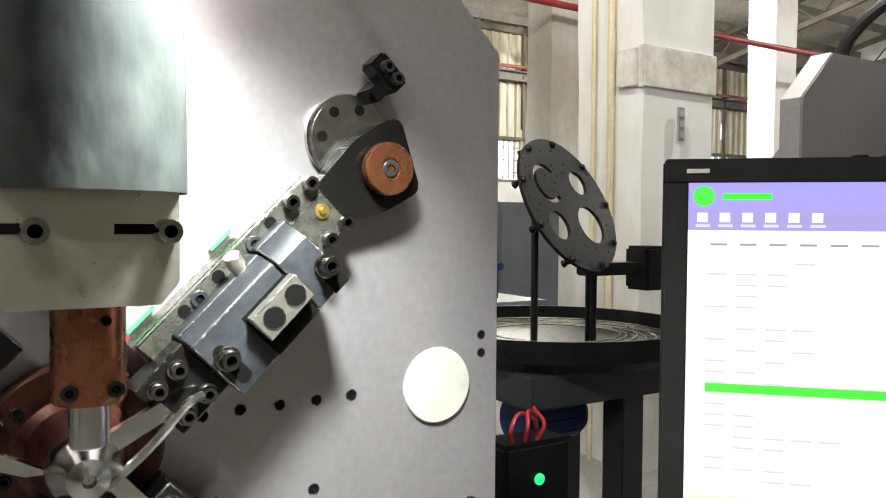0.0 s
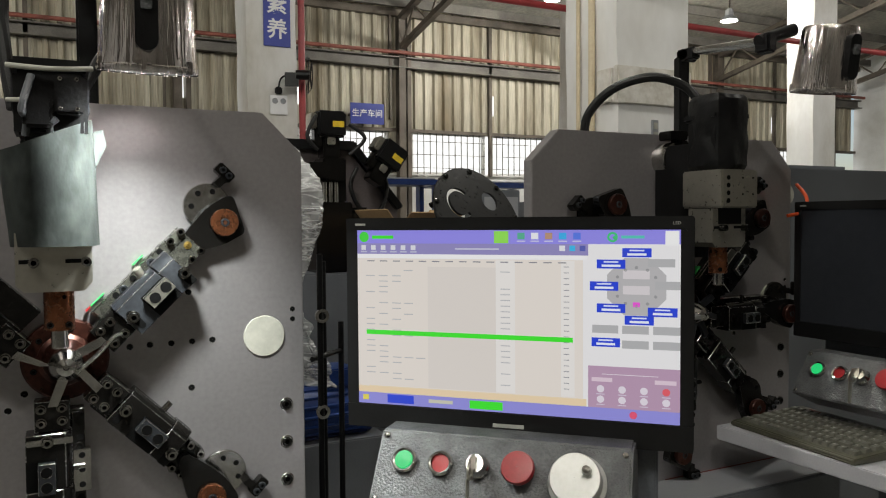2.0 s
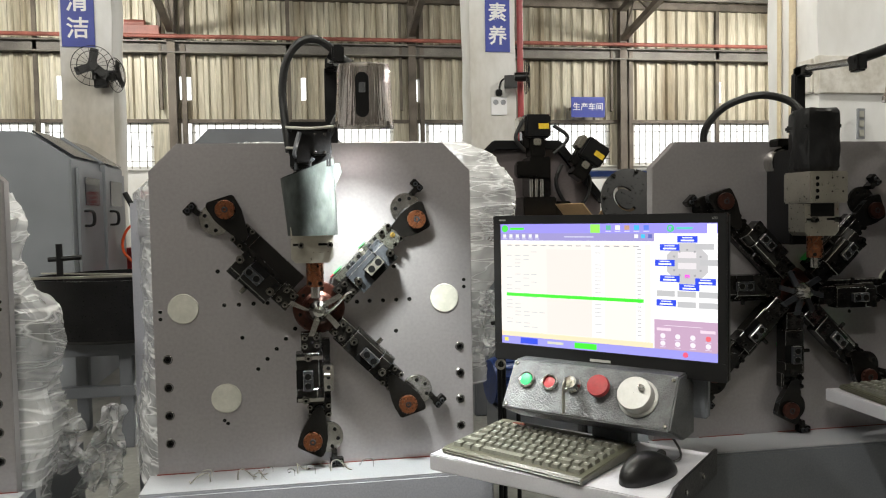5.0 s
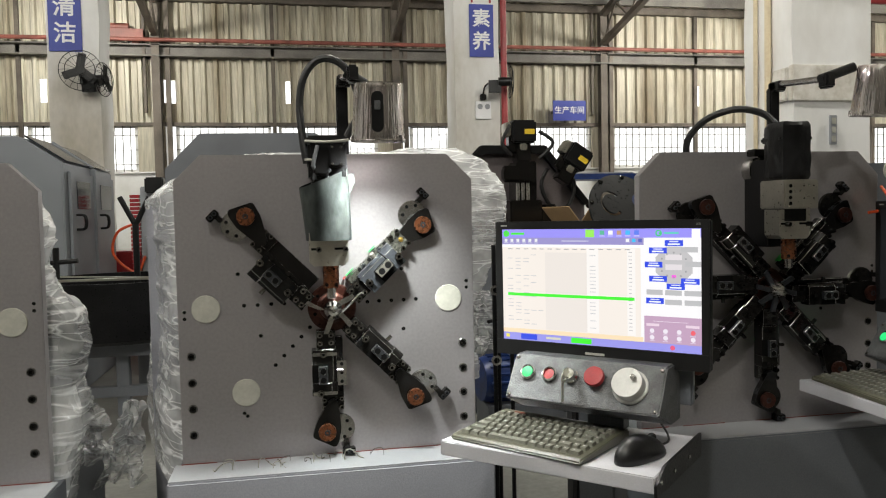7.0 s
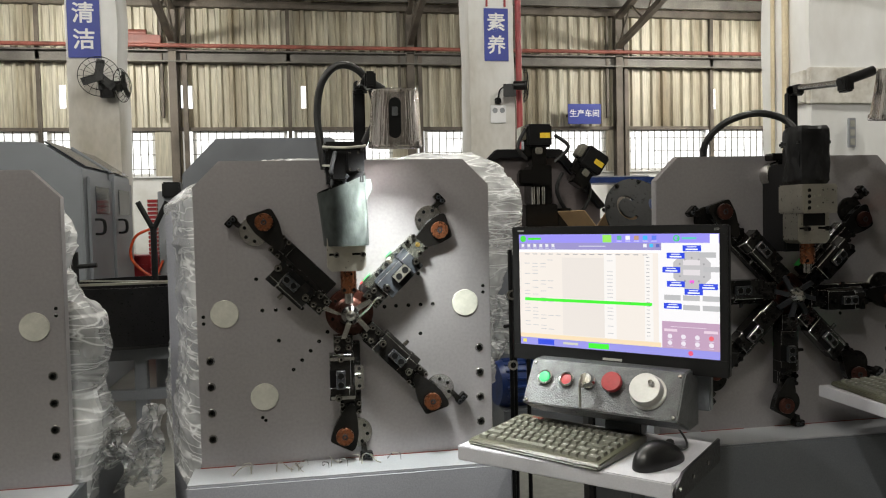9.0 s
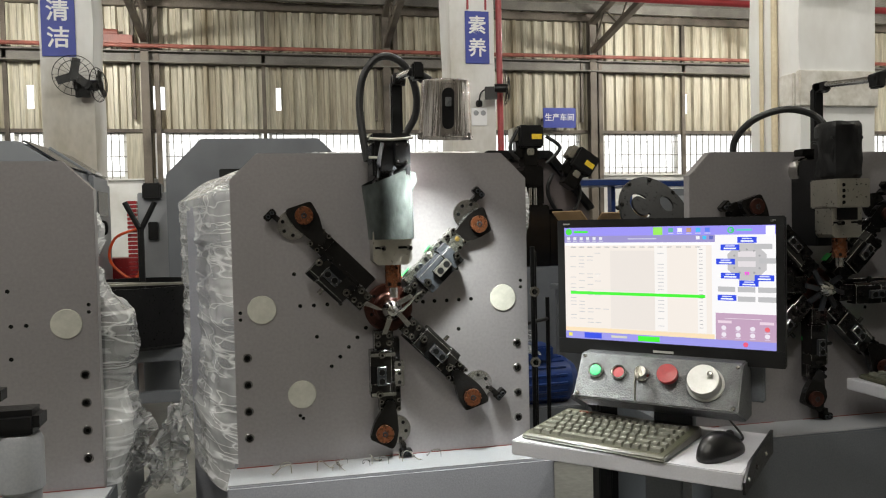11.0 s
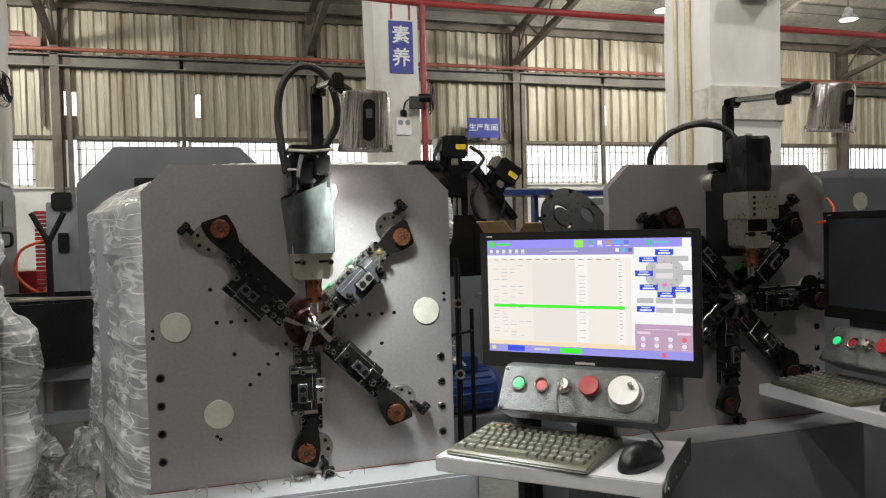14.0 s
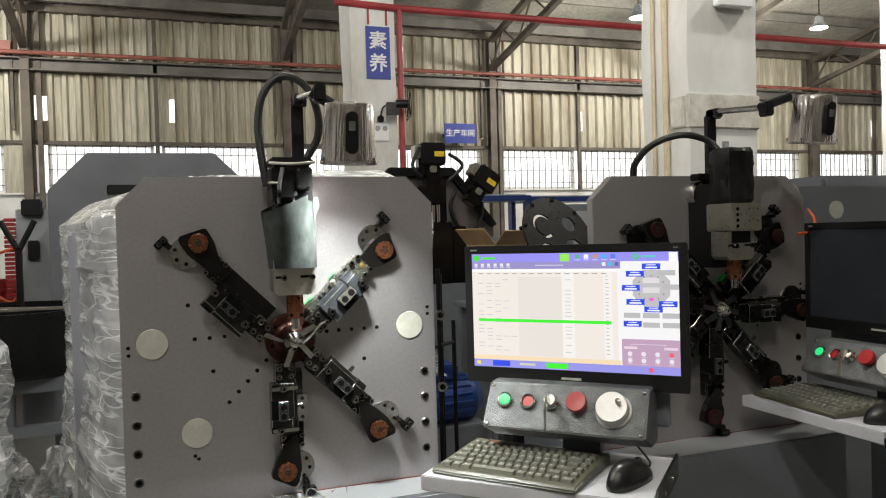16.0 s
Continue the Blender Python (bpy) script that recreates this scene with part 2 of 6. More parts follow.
def prism(bm, pts, y0, y1):
    """A flat outline of (x, z) points given depth from y0 to y1."""
    a = [bm.verts.new((x, y0, z)) for x, z in pts]
    b = [bm.verts.new((x, y1, z)) for x, z in pts]
    bm.faces.new(a)
    bm.faces.new(b[::-1])
    for k in range(len(pts)):
        bm.faces.new((a[k], b[k], b[(k + 1) % len(pts)], a[(k + 1) % len(pts)]))
    return a + b


def tube(bm, pts, r, seg=10, closed=False):
    """A round cord through smoothed points."""
    pts = [Vector(p) for p in pts]
    fine = []
    for i in range(len(pts) - 1):
        p0, p1, p2, p3 = pts[max(i - 1, 0)], pts[i], pts[i + 1], pts[min(i + 2, len(pts) - 1)]
        for s in range(6):
            t = s / 6
            fine.append(0.5 * (2 * p1 + (p2 - p0) * t + (2 * p0 - 5 * p1 + 4 * p2 - p3) * t * t + (3 * p1 - p0 - 3 * p2 + p3) * t ** 3))
    fine.append(pts[-1])
    rows = []
    for i, p in enumerate(fine):
        d = (fine[min(i + 1, len(fine) - 1)] - fine[max(i - 1, 0)]).normalized()
        q = d.to_track_quat("Z", "Y").to_matrix()
        rows.append([bm.verts.new(p + q @ Vector((r * math.cos(2 * math.pi * k / seg), r * math.sin(2 * math.pi * k / seg), 0))) for k in range(seg)])
    for a, b in zip(rows, rows[1:]):
        best = min(range(seg), key=lambda s: sum((a[k].co - b[(k + s) % seg].co).length for k in (0, seg // 2)))
        for k in range(seg):
            bm.faces.new((a[k], a[(k + 1) % seg], b[(k + 1 + best) % seg], b[(k + best) % seg]))
    bm.faces.new(rows[0][::-1])
    bm.faces.new(rows[-1])


def mesh_of(name, bm, material, smooth=True):
    bmesh.ops.recalc_face_normals(bm, faces=bm.faces)
    me = bpy.data.meshes.new(name)
    if any(f.material_index for f in bm.faces) and not isinstance(material, (list, tuple)):
        material = [material, HOLE]
    bm.to_mesh(me)
    bm.free()
    if smooth:
        me.polygons.foreach_set("use_smooth", [True] * len(me.polygons))
        me.set_sharp_from_angle(angle=radians(32))
    for k in (material if isinstance(material, (list, tuple)) else [material]):
        me.materials.append(k)
    return me


def part(name, bm, material, parent, label=""):
    ob = new(name, mesh_of(name, bm, material))
    ob.parent = parent
    return tagged(ob, label)


def thing(name, label, category, m=None, group=""):
    ob = new(name)
    ob.empty_display_size = 0.1
    if m is not None:
        ob.matrix_basis = m
    return tagged(ob, label, category, group)


def setting(name, bm, material, label="", category="", parent=None):
    ob = new(name, mesh_of(name, bm, material))
    ob.parent = parent
    return tagged(ob, label, category, kind="structure") if parent is None else tagged(ob, label)


def lettering(name, text, size, m, material, parent, depth=0.002, label="", bold=0.0):
    """Words in the built-in font, turned into a mesh."""
    cu = bpy.data.curves.new(name, "FONT")
    cu.body, cu.size, cu.extrude, cu.align_x, cu.align_y, cu.resolution_u, cu.offset = text, size, depth, "CENTER", "CENTER", 3, bold * size
    tmp = new(name, cu)
    bpy.context.view_layer.update()
    me = bpy.data.meshes.new_from_object(tmp.evaluated_get(bpy.context.evaluated_depsgraph_get()))
    bpy.data.objects.remove(tmp)
    me.materials.clear()
    me.materials.append(material)
    me.transform(m)
    ob = new(name, me)
    ob.parent = parent
    return tagged(ob, label)


def quick(fn, *args, **kw):
    bm = bmesh.new()
    fn(bm, *args, **kw)
    return bm


def boxes(*items):
    bm = bmesh.new()
    for it in items:
        box(bm, *it)
    return bm


def rods(*items):
    bm = bmesh.new()
    for it in items:
        rod(bm, *it)
    return bm


# ---- hall: floor, walls, windows, roof ----
XL, XR, YB, YF, EAVE = -14.0, 17.5, 11.0, -9.0, 4.74
setting("floor", boxes(((XL, YF, -0.15), (XR, YB + 0.3, 0.0))), FLOOR, "worn grey concrete factory floor with stains", "floor")
# Left wall is unseen, added to close the hall.
setting("wall_left", boxes(((XL - 0.2, YF, 0), (XL, YB, 6.9))), WHITE, "unseen white plastered side wall closing the hall", "wall")
setting("wall_right", boxes(((XR, YF, 0), (XR + 0.2, YB, 6.9))), WHITE, "white plastered end wall of the hall", "wall")
# Unseen closing wall, kept dark to cut bounce light and reflections.
setting("wall_behind", boxes(((XL, YF - 0.2, 0), (XR, YF, 6.9))), GIRT, "unseen dark wall closing the hall, cuts bounce light", "wall")
SILL, HEAD = 2.06, 2.82
POSTS = [(-12.9, 1), (-9.3, 1), (-5.6, 1), (-1.82, 1), (1.94, 1), (5.57, 1), (9.2, 1), (12.9, 1), (16.5, 1)]
setting("wall_back", boxes(((XL, YB, 0), (XR, YB + 0.22, SILL))), WHITE, "white plastered parapet below the factory windows", "wall")


def corrugated(bm, x0, x1, z0, z1, y, pitch=0.19, depth=0.05, slits=()):
    """Ribbed sheet; slits are (x, z0, z1) openings one rib wide."""
    zs = sorted({z0, z1, *[z for s in slits for z in s[1:]]})
    n = int((x1 - x0) / pitch)
    prof = []
    for k in range(n):
        a = x0 + k * pitch
        prof += [(a, y), (a + pitch * 0.45, y), (a + pitch * 0.58, y - depth), (a + pitch * 0.87, y - depth)]
    prof.append((x0 + n * pitch, y))
    rows = [[bm.verts.new((px, py, z)) for px, py in prof] for z in zs]
    for j, (a, b) in enumerate(zip(rows, rows[1:])):
        mid = (zs[j] + zs[j + 1]) / 2
        for k in range(len(prof) - 1):
            xm = (prof[k][0] + prof[k + 1][0]) / 2
            if any(abs(xm - s[0]) < 0.055 and s[1] < mid < s[2] for s in slits):
                continue
            bm.faces.new((a[k], a[k + 1], b[k + 1], b[k]))


SLITS = [(0.16 + 1.815 * k, 3.16, 3.52) for k in range(-7, 13)]
bm = bmesh.new()
corrugated(bm, XL, XR, HEAD + 0.03, 3.86, YB, slits=SLITS)
setting("wall_sheet_lower", bm, SHEET, "aged cream corrugated wall sheet with daylight slits", "wall sheet")
bm = bmesh.new()
corrugated(bm, XL, XR, 4.0, EAVE + 0.3, YB)
setting("wall_sheet_upper", bm, SHEET, "aged cream corrugated wall sheet under the eaves", "wall sheet")
setting("girt", boxes(((XL, YB - 0.22, 3.86), (XR, YB + 0.02, 3.88)), ((XL, YB - 0.1, 3.86), (XR, YB - 0.06, 4.05)), ((XL, YB - 0.2, 4.03), (XR, YB + 0.02, 4.05))), GIRT, "dusty grey steel channel along the wall", "beam")
setting("girt_pipe", rods(((XL, YB - 0.26, 4.1), (XR, YB - 0.26, 4.1), 0.032)), RUST, "rust red pipe along the wall beam", "pipe")
setting("eave_beam", boxes(((XL, YB - 0.14, EAVE), (XR, YB - 0.02, EAVE + 0.12))), BEAM, "dark eave beam", "beam")
setting("window_head", boxes(((XL, YB - 0.06, HEAD - 0.02), (XR, YB + 0.06, HEAD + 0.035))), BEAM, "dark rail above the windows", "beam")
setting("window_sill", boxes(((XL, YB - 0.05, SILL), (XR, YB + 0.24, SILL + 0.025))), WHITE, "painted window ledge", "ledge")
setting("backdrop", boxes(((XL - 2, YB + 2.6, -0.5), (XR + 2, YB + 2.65, 7.0))), DAY, "pale bright daylight outside the windows", "daylight")
for x, _ in POSTS:
    setting("wall_post", boxes(((x - 0.06, YB - 0.2, 0), (x + 0.06, YB - 0.185, EAVE)), ((x - 0.06, YB - 0.06, 0), (x + 0.06, YB - 0.045, EAVE)), ((x - 0.006, YB - 0.19, 0), (x + 0.006, YB - 0.05, EAVE)), ((x + 0.13, YB - 0.12, 0), (x + 0.2, YB - 0.05, EAVE)), ((x - 0.2, YB - 0.12, 3.0), (x - 0.16, YB - 0.05, EAVE))), BEAM, "dusty brown steel wall post", "post")
    setting("wall_post_slim", boxes(((x + 1.75, YB - 0.1, SILL), (x + 1.81, YB - 0.04, EAVE))), BEAM, "slim brown intermediate post", "post")
wn_i = 0
for k in range(len(POSTS) - 1):
    x = POSTS[k][0]
    for a, b in ((x + 0.24, x + 1.72), (x + 1.84, x + 3.45)):
        wn_i += 1
        w = thing("window_%d" % wn_i, "bright window with a welded grid of rusty bars", "window")
        w["kind"] = "structure"
        part("window_frame", boxes(((a, YB + 0.02, SILL + 0.03), (a + 0.05, YB + 0.09, HEAD)), ((b - 0.05, YB + 0.02, SILL + 0.03), (b, YB + 0.09, HEAD)), ((a, YB + 0.025, HEAD - 0.04), (b, YB + 0.085, HEAD)), ((a, YB + 0.025, SILL + 0.026), (b, YB + 0.085, SILL + 0.066))), WHITE, w)
        bars = bmesh.new()
        nb = int((b - a) / 0.115)
        for j in range(1, nb):
            xx = a + (b - a) * j / nb
            box(bars, (xx - 0.006, YB + 0.0, SILL + 0.03), (xx + 0.006, YB + 0.014, HEAD - 0.02))
        for zz in (SILL + 0.14, SILL + 0.37, SILL + 0.6):
            box(bars, (a, YB + 0.001, zz - 0.005), (b, YB + 0.013, zz + 0.005))
        part("bar_grid", bars, GIRT, w, "welded grid of rusty bars")
    setting("window_pier", boxes(((x + 3.45, YB - 0.03, SILL), (x + 3.87, YB + 0.2, HEAD))), SHEET, "aged wall strip between windows", "wall")

# roof: sheet, purlins, rafters
RIDGE_Y, RIDGE_Z = 1.0, 6.9
bm = bmesh.new()
for y0, z0, y1, z1 in ((YB + 0.4, EAVE + 0.2, RIDGE_Y, RIDGE_Z), (RIDGE_Y, RIDGE_Z, YF - 0.3, EAVE + 0.2)):
    n = int((XR - XL) / 0.25)
    a, b = [], []
    for k in range(n + 1):
        dz = 0.03 * (k % 2)
        a.append(bm.verts.new((XL + (XR - XL) * k / n, y0, z0 + dz)))
        b.append(bm.verts.new((XL + (XR - XL) * k / n, y1, z1 + dz)))
    for k in range(n):
        bm.faces.new((a[k], a[k + 1], b[k + 1], b[k]))
        
ceiling = setting("ceiling", bm, ROOFSHEET, "dim ribbed steel roof sheet", "ceiling")
for k in range(9):
    t = (k + 0.35) / 9
    y, z = YB + (RIDGE_Y - YB) * t, EAVE + 0.12 + (RIDGE_Z - EAVE - 0.2) * t
    setting("purlin", boxes(((XL, y - 0.03, z - 0.12), (XR, y + 0.03, z + 0.03))), GIRT, "steel roof purlin", "beam")
for x, _ in POSTS:
    bm = bmesh.new()
    for dz, w in ((0.0, 0.05), (-0.5, 0.045)):
        vs = prism(bm, [(YB - 0.1, EAVE + dz), (RIDGE_Y, RIDGE_Z - 0.2 + dz), (RIDGE_Y, RIDGE_Z - 0.3 + dz), (YB - 0.1, EAVE - 0.09 + dz)], -w, w)
    for j in range(9):
        t0, t1 = j / 9, (j + 0.5) / 9
        for ta, tb in ((t0, t1), (t1, (j + 1) / 9)):
            ya, yb = YB - 0.1 + (RIDGE_Y - YB) * ta, YB - 0.1 + (RIDGE_Y - YB) * tb
            za, zb = EAVE - 0.05 + (RIDGE_Z - EAVE - 0.2) * ta, EAVE - 0.05 + (RIDGE_Z - EAVE - 0.2) * tb
            lo, hi = (za - 0.5, zb) if ta == t0 else (za, zb - 0.5)
            rod(bm, (ya, 0.02, lo), (yb, 0.02, hi), 0.018, seg=6)
    bmesh.ops.transform(bm, matrix=Matrix.Translation((x, 0, 0)) @ Matrix(((0, 1, 0, 0), (1, 0, 0, 0), (0, 0, 1, 0), (0, 0, 0, 1))), verts=bm.verts)
    setting("roof_truss", bm, BEAM, "dark steel roof truss", "truss")
# Lamp bodies, past the first two unseen additions that carry fill light.
for p in HALL_AND_FILL_LAMPS:
    hb = thing("high_bay_lamp", "round grey high bay lamp glowing white; unseen ones added as fill", "lamp", pose(*p), "high bay lamps")
    bm = bmesh.new()
    ring(bm, (0, 0, -0.2), (0, 0, 1), [(0.02, 0.2), (0.06, 0.17), (0.07, 0.08), (0.12, 0.04), (0.135, 0.0), (0.131, -0.005), (0.115, 0.02)])
    part("housing", bm, LIGHTGREY, hb)
    part("diffuser", quick(ring, (0, 0, -0.2), (0, 0, 1), [(0.001, 0.0), (0.08, 0.002), (0.116, 0.012), (0.116, 0.02), (0.001, 0.02)]), LED, hb, "glowing white diffuser")
    part("hanger", rods(((0, 0, -0.01), (0, 0, EAVE + 0.23 + (RIDGE_Z - EAVE - 0.2) * (1 - abs(p[1] - RIDGE_Y) / 10.4) - p[2]), 0.012)), BEAM, hb)

# columns
def column(x0, x1, y0, y1, top, label):
    bm = bmesh.new()
    box(bm, (x0, y0, 0), (x1, y1, top))
    bmesh.ops.subdivide_edges(bm, edges=[e for e in bm.edges if abs(e.verts[0].co.z - e.verts[1].co.z) > 1], cuts=36)
    for v in bm.verts:
        f = noise.noise(Vector((v.co.x * 1.3, v.co.y * 1.3, v.co.z * 1.9)))
        v.co.x += 0.022 * f
        v.co.y += 0.012 * noise.noise(v.co * 2.3)
    return setting("column", bm, STAINED, label, "column")


column(2.06, 2.58, 6.72, 7.2, 6.2, "white plastered concrete column with a blue sign")
column(-2.2, -1.7, 6.72, 7.2, 6.2, "white plastered concrete column with a blue sign and fan")
column(6.25, 6.75, 6.72, 7.2, 6.0, "white plastered concrete column farther down the hall")
column(10.55, 11.05, 6.72, 7.2, 6.0, "white plastered concrete column farther down the hall")
column(-6.5, -6.0, 6.72, 7.2, 6.0, "white plastered concrete column farther down the hall")
column(3.09, 3.61, 2.17, 2.64, 6.6, "thick white plastered column with drip stains and conduits")
bm = bmesh.new()
box(bm, (3.082, 2.156, 1.93), (3.62, 2.2, 2.14), 0.006)
box(bm, (3.068, 2.2, 1.94), (3.1, 2.33, 2.13), 0.006)
setting("plaster_patch", bm, PATCH, "rough grey plaster patch round the column", "plaster")
setting("junction_box", boxes(((3.27, 2.1, 2.67), (3.53, 2.16, 2.76), 0.006)), SIGNWHITE, "white cable box on the column", "box")
bm = bmesh.new()
for x, y, r in ((3.06, 2.36, 0.02), (3.062, 2.49, 0.013)):
    rod(bm, (x, y, 0.0), (x, y, 6.4), r, seg=10)
setting("column_conduits", bm, CREAMPIPE, "cream plastic conduits clipped to the column", "conduit")
setting("red_riser_pipe", rods(((2.63, 6.7, 0), (2.63, 6.7, 3.9), 0.035), ((2.63, 6.7, 3.9), (9.0, 6.2, 3.72), 0.04), ((1.9, 6.72, 3.93), (2.63, 6.7, 3.9), 0.04)), REDPIPE, "red painted fire pipe rising by the column", "pipe")
setting("red_cross_pipe", rods(((9.0, 6.2, 3.72), (17.4, 5.6, 3.55), 0.04)), REDPIPE, "red painted fire pipe under the roof", "pipe")

# ---- wire forming machines ----
CX, CZ = 0.325, 1.105
OUTLINE = [(-0.027, 0.747), (0.672, 0.747), (0.672, 1.405), (0.61, 1.467), (0.033, 1.467), (-0.027, 1.407)]


def screw(bm, x, y, z, r=0.0065, h=0.008):
    """Socket head cap screw facing the viewer (towards -y), head top at y - h, with a real hexagon socket."""
    seg = 14
    ring(bm, (x, y, z), (0, -1, 0), [(r, 0), (r, h * 0.85), (r * 0.9, h), (r * 0.52, h), (r * 0.5, h * 0.35), (0.0003, h * 0.35)], seg)
    bm.faces.ensure_lookup_table()
    # Socket faces turn near black to paint the shade inside.
    for f in bm.faces[-2 * seg:]:
        f.material_index = 1


def worn(bm, offset):
    """Small bevel on every edge; the bevel faces take the second material, a painted edge highlight."""
    for f in bmesh.ops.bevel(bm, geom=bm.edges[:], offset=offset, segments=1, affect="EDGES")["faces"]:
        f.material_index = 1


def softened(pts, r, seg=4):
    """Outline with its corners rounded off."""
    out = []
    for i, p in enumerate(pts):
        p, a, b = Vector(p), Vector(pts[i - 1]), Vector(pts[(i + 1) % len(pts)])
        e0, e1 = (a - p), (b - p)
        d = min(r, e0.length * 0.45, e1.length * 0.45)
        q0, q1 = p + e0.normalized() * d, p + e1.normalized() * d
        for k in range(seg + 1):
            t = k / seg
            out.append(tuple(q0 * (1 - t) ** 2 + p * 2 * t * (1 - t) + q1 * t * t))
    return out


def turn(bm, ang, dr=0.0, dy=0.0):
    if dr or dy:
        bmesh.ops.translate(bm, vec=(dr, dy, 0), verts=bm.verts)
    bmesh.ops.transform(bm, matrix=Matrix.Translation((CX, 0, CZ)) @ Matrix.Rotation(-radians(ang), 4, "Y"), verts=bm.verts)
    return bm


def extrude_along(bm, profile, r0, r1):
    """Profile of (y, across) points drawn out along the slide from r0 to r1."""
    vs = prism(bm, profile, r0, r1)
    bmesh.ops.transform(bm, matrix=Matrix(((0, 1, 0, 0), (1, 0, 0, 0), (0, 0, 1, 0), (0, 0, 0, 1))), verts=vs)


def tool_slide(root, ang, o=0.0, dark=False, bright=True, low=0.0):
    """Radial tool slide: rail, two-piece block set off by o, clamp, cap screws, tool blade, crank and roller. x is outward, z across."""
    body = BLACKOX if dark else BLOCK
    rail = BLACKOX if dark else RAIL
    head = SCREW if bright else BLACKOX
    bm = bmesh.new()
    box(bm, (0.069, -0.022, -0.0283), (0.238, 0.0, 0.0219))
    box(bm, (0.072, -0.03, 0.005), (0.238, -0.022, 0.0215))
    box(bm, (0.199, -0.03, -0.028), (0.2378, -0.022, 0.0045))
    worn(bm, 0.0008)
    sl = part("tool_slide", turn(bm, ang), [rail, EDGE], root, "black oiled steel tool slide" if dark else "oiled steel tool slide with bronze roller")
    bm = bmesh.new()
    extrude_along(bm, [(-0.024, o - 0.0453), (-0.06, o - 0.0453), (-0.06, o + 0.003), (-0.049, o + 0.0115), (-0.024, o + 0.0115)], 0.0925, 0.1682)
    worn(bm, 0.001)
    blk = part("slide_block", turn(bm, ang), [body, EDGE], sl, "chamfered blue black slide block")
    bm = bmesh.new()
    extrude_along(bm, [(-0.024, o - 0.0453), (-0.0605, o - 0.0453), (-0.0605, o - 0.001), (-0.047, o + 0.0135), (-0.024, o + 0.0135)], 0.1698, 0.1985)
    worn(bm, 0.001)
    part("end_block", turn(bm, ang), [body, EDGE], sl, "chamfered blue black end block")
    # Flat dark insets paint the shade of recess, bores and screw slot.
    part("clamp_recess", turn(boxes(((0.1275, -0.0604, o - 0.0453), (0.1685, -0.059, o - 0.008))), ang), HOLE, blk)
    bm = bmesh.new()
    box(bm, (0.1295, -0.072, o - 0.0308), (0.172, -0.0606, o - 0.0098))
    worn(bm, 0.0009)
    cl = part("clamp", turn(bm, ang), [SATIN if not dark else BLOCK, EDGE], sl, "satin steel clamp with two bores")
    for r in (0.1412, 0.1617):
        part("bore_rim", turn(quick(ring, (r, -0.072, o - 0.0205), (0, -1, 0), [(0.0079, 0.0), (0.0079, 0.0005), (0.007, 0.0003)], 22), ang), EDGE, cl)
        part("bore", turn(rods(((r, -0.0724, o - 0.0205), (r, -0.066, o - 0.0205), 0.0071, 0.0071, 22)), ang), HOLE, cl)
    pts = [(0.0052 * math.cos(k * math.pi / 8), (0.011 if math.sin(k * math.pi / 8) >= 0 else -0.011) + 0.0052 * math.sin(k * math.pi / 8)) for k in range(16)]
    part("screw_slot", turn(quick(prism, [(0.1025 + p, o - 0.0245 + q) for p, q in pts], -0.0604, -0.056), ang), HOLE, blk)
    part("screw_recess", turn(boxes(((0.1855, -0.0609, o - 0.046), (0.1987, -0.058, o - 0.0215))), ang), HOLE, blk)
    for r, l in ((0.1025, o - 0.019), (0.1935, o - 0.0262)):
        bm = bmesh.new()
        ring(bm, (r, -0.0605, l), (0, -1, 0), [(0.0088, 0.0), (0.0088, 0.003), (0.0082, 0.0038), (0.0066, 0.0038)], 24)
        screw(bm, r, -0.0635, l, 0.0067, 0.009)
        part("clamp_screw", turn(bm, ang), head, sl, "bright cap screw with washer" if bright else "")
    if ang == -90 and bright:
        for r in (0.1025, 0.1935):
            part("clamp_bar", turn(boxes(((r - 0.004, -0.064, o - 0.044), (r + 0.004, -0.0612, o + 0.012), 0.0008)), ang), STEEL, sl, "bright clamp bar")
        part("side_strip", turn(boxes(((0.122, -0.047, o + 0.0125), (0.18, -0.03, o + 0.034), 0.001)), ang), STEEL, sl, "ground steel side strip")
        for r in (0.13, 0.15, 0.171):
            part("strip_hole", turn(rods(((r, -0.0475, o + 0.023), (r, -0.04, o + 0.023), 0.0042, 0.0042, 14)), ang), HOLE, sl)
    if dark:
        part("adjuster", turn(rods(((0.145, -0.045, o + 0.0125), (0.145, -0.045, o + 0.026), 0.005, 0.0045, 12)), ang), head, sl, "small adjusting knob")
    for r, l, s in ((0.2345, 0.0155, 0.0058), (0.2145, 0.016, 0.0058), (0.2345, -0.0245, 0.0058), (0.2165, -0.0245, 0.0058)):
        part("cap_screw", turn(quick(screw, r, -0.03, l, s, 0.008), ang), head, sl)
    for r, l in ((0.1747, 0.0135), (0.1216, 0.0141)):
        part("flush_screw", turn(quick(screw, r, -0.0296, l, 0.0062, 0.0026), ang), BLOCK if not dark else BLACKOX, sl)
    for r in (0.1937, 0.1414, 0.1089):
        part("rail_hole", turn(rods(((r, -0.0304, 0.0156), (r, -0.026, 0.0156), 0.0046, 0.0046, 14)), ang), HOLE, sl)
    if bright and ang != -90:
        bm = bmesh.new()
        ring(bm, (0.2277, -0.03, -0.0057), (0, -1, 0), [(0.0058, 0.0), (0.0058, 0.0012), (0.003, 0.0014), (0.002, 0.0035), (0.0003, 0.0036)], 18)
        part("oil_nipple", turn(bm, ang), BRASS, sl, "brass oil nipple")
    if not dark:
        bm = bmesh.new()
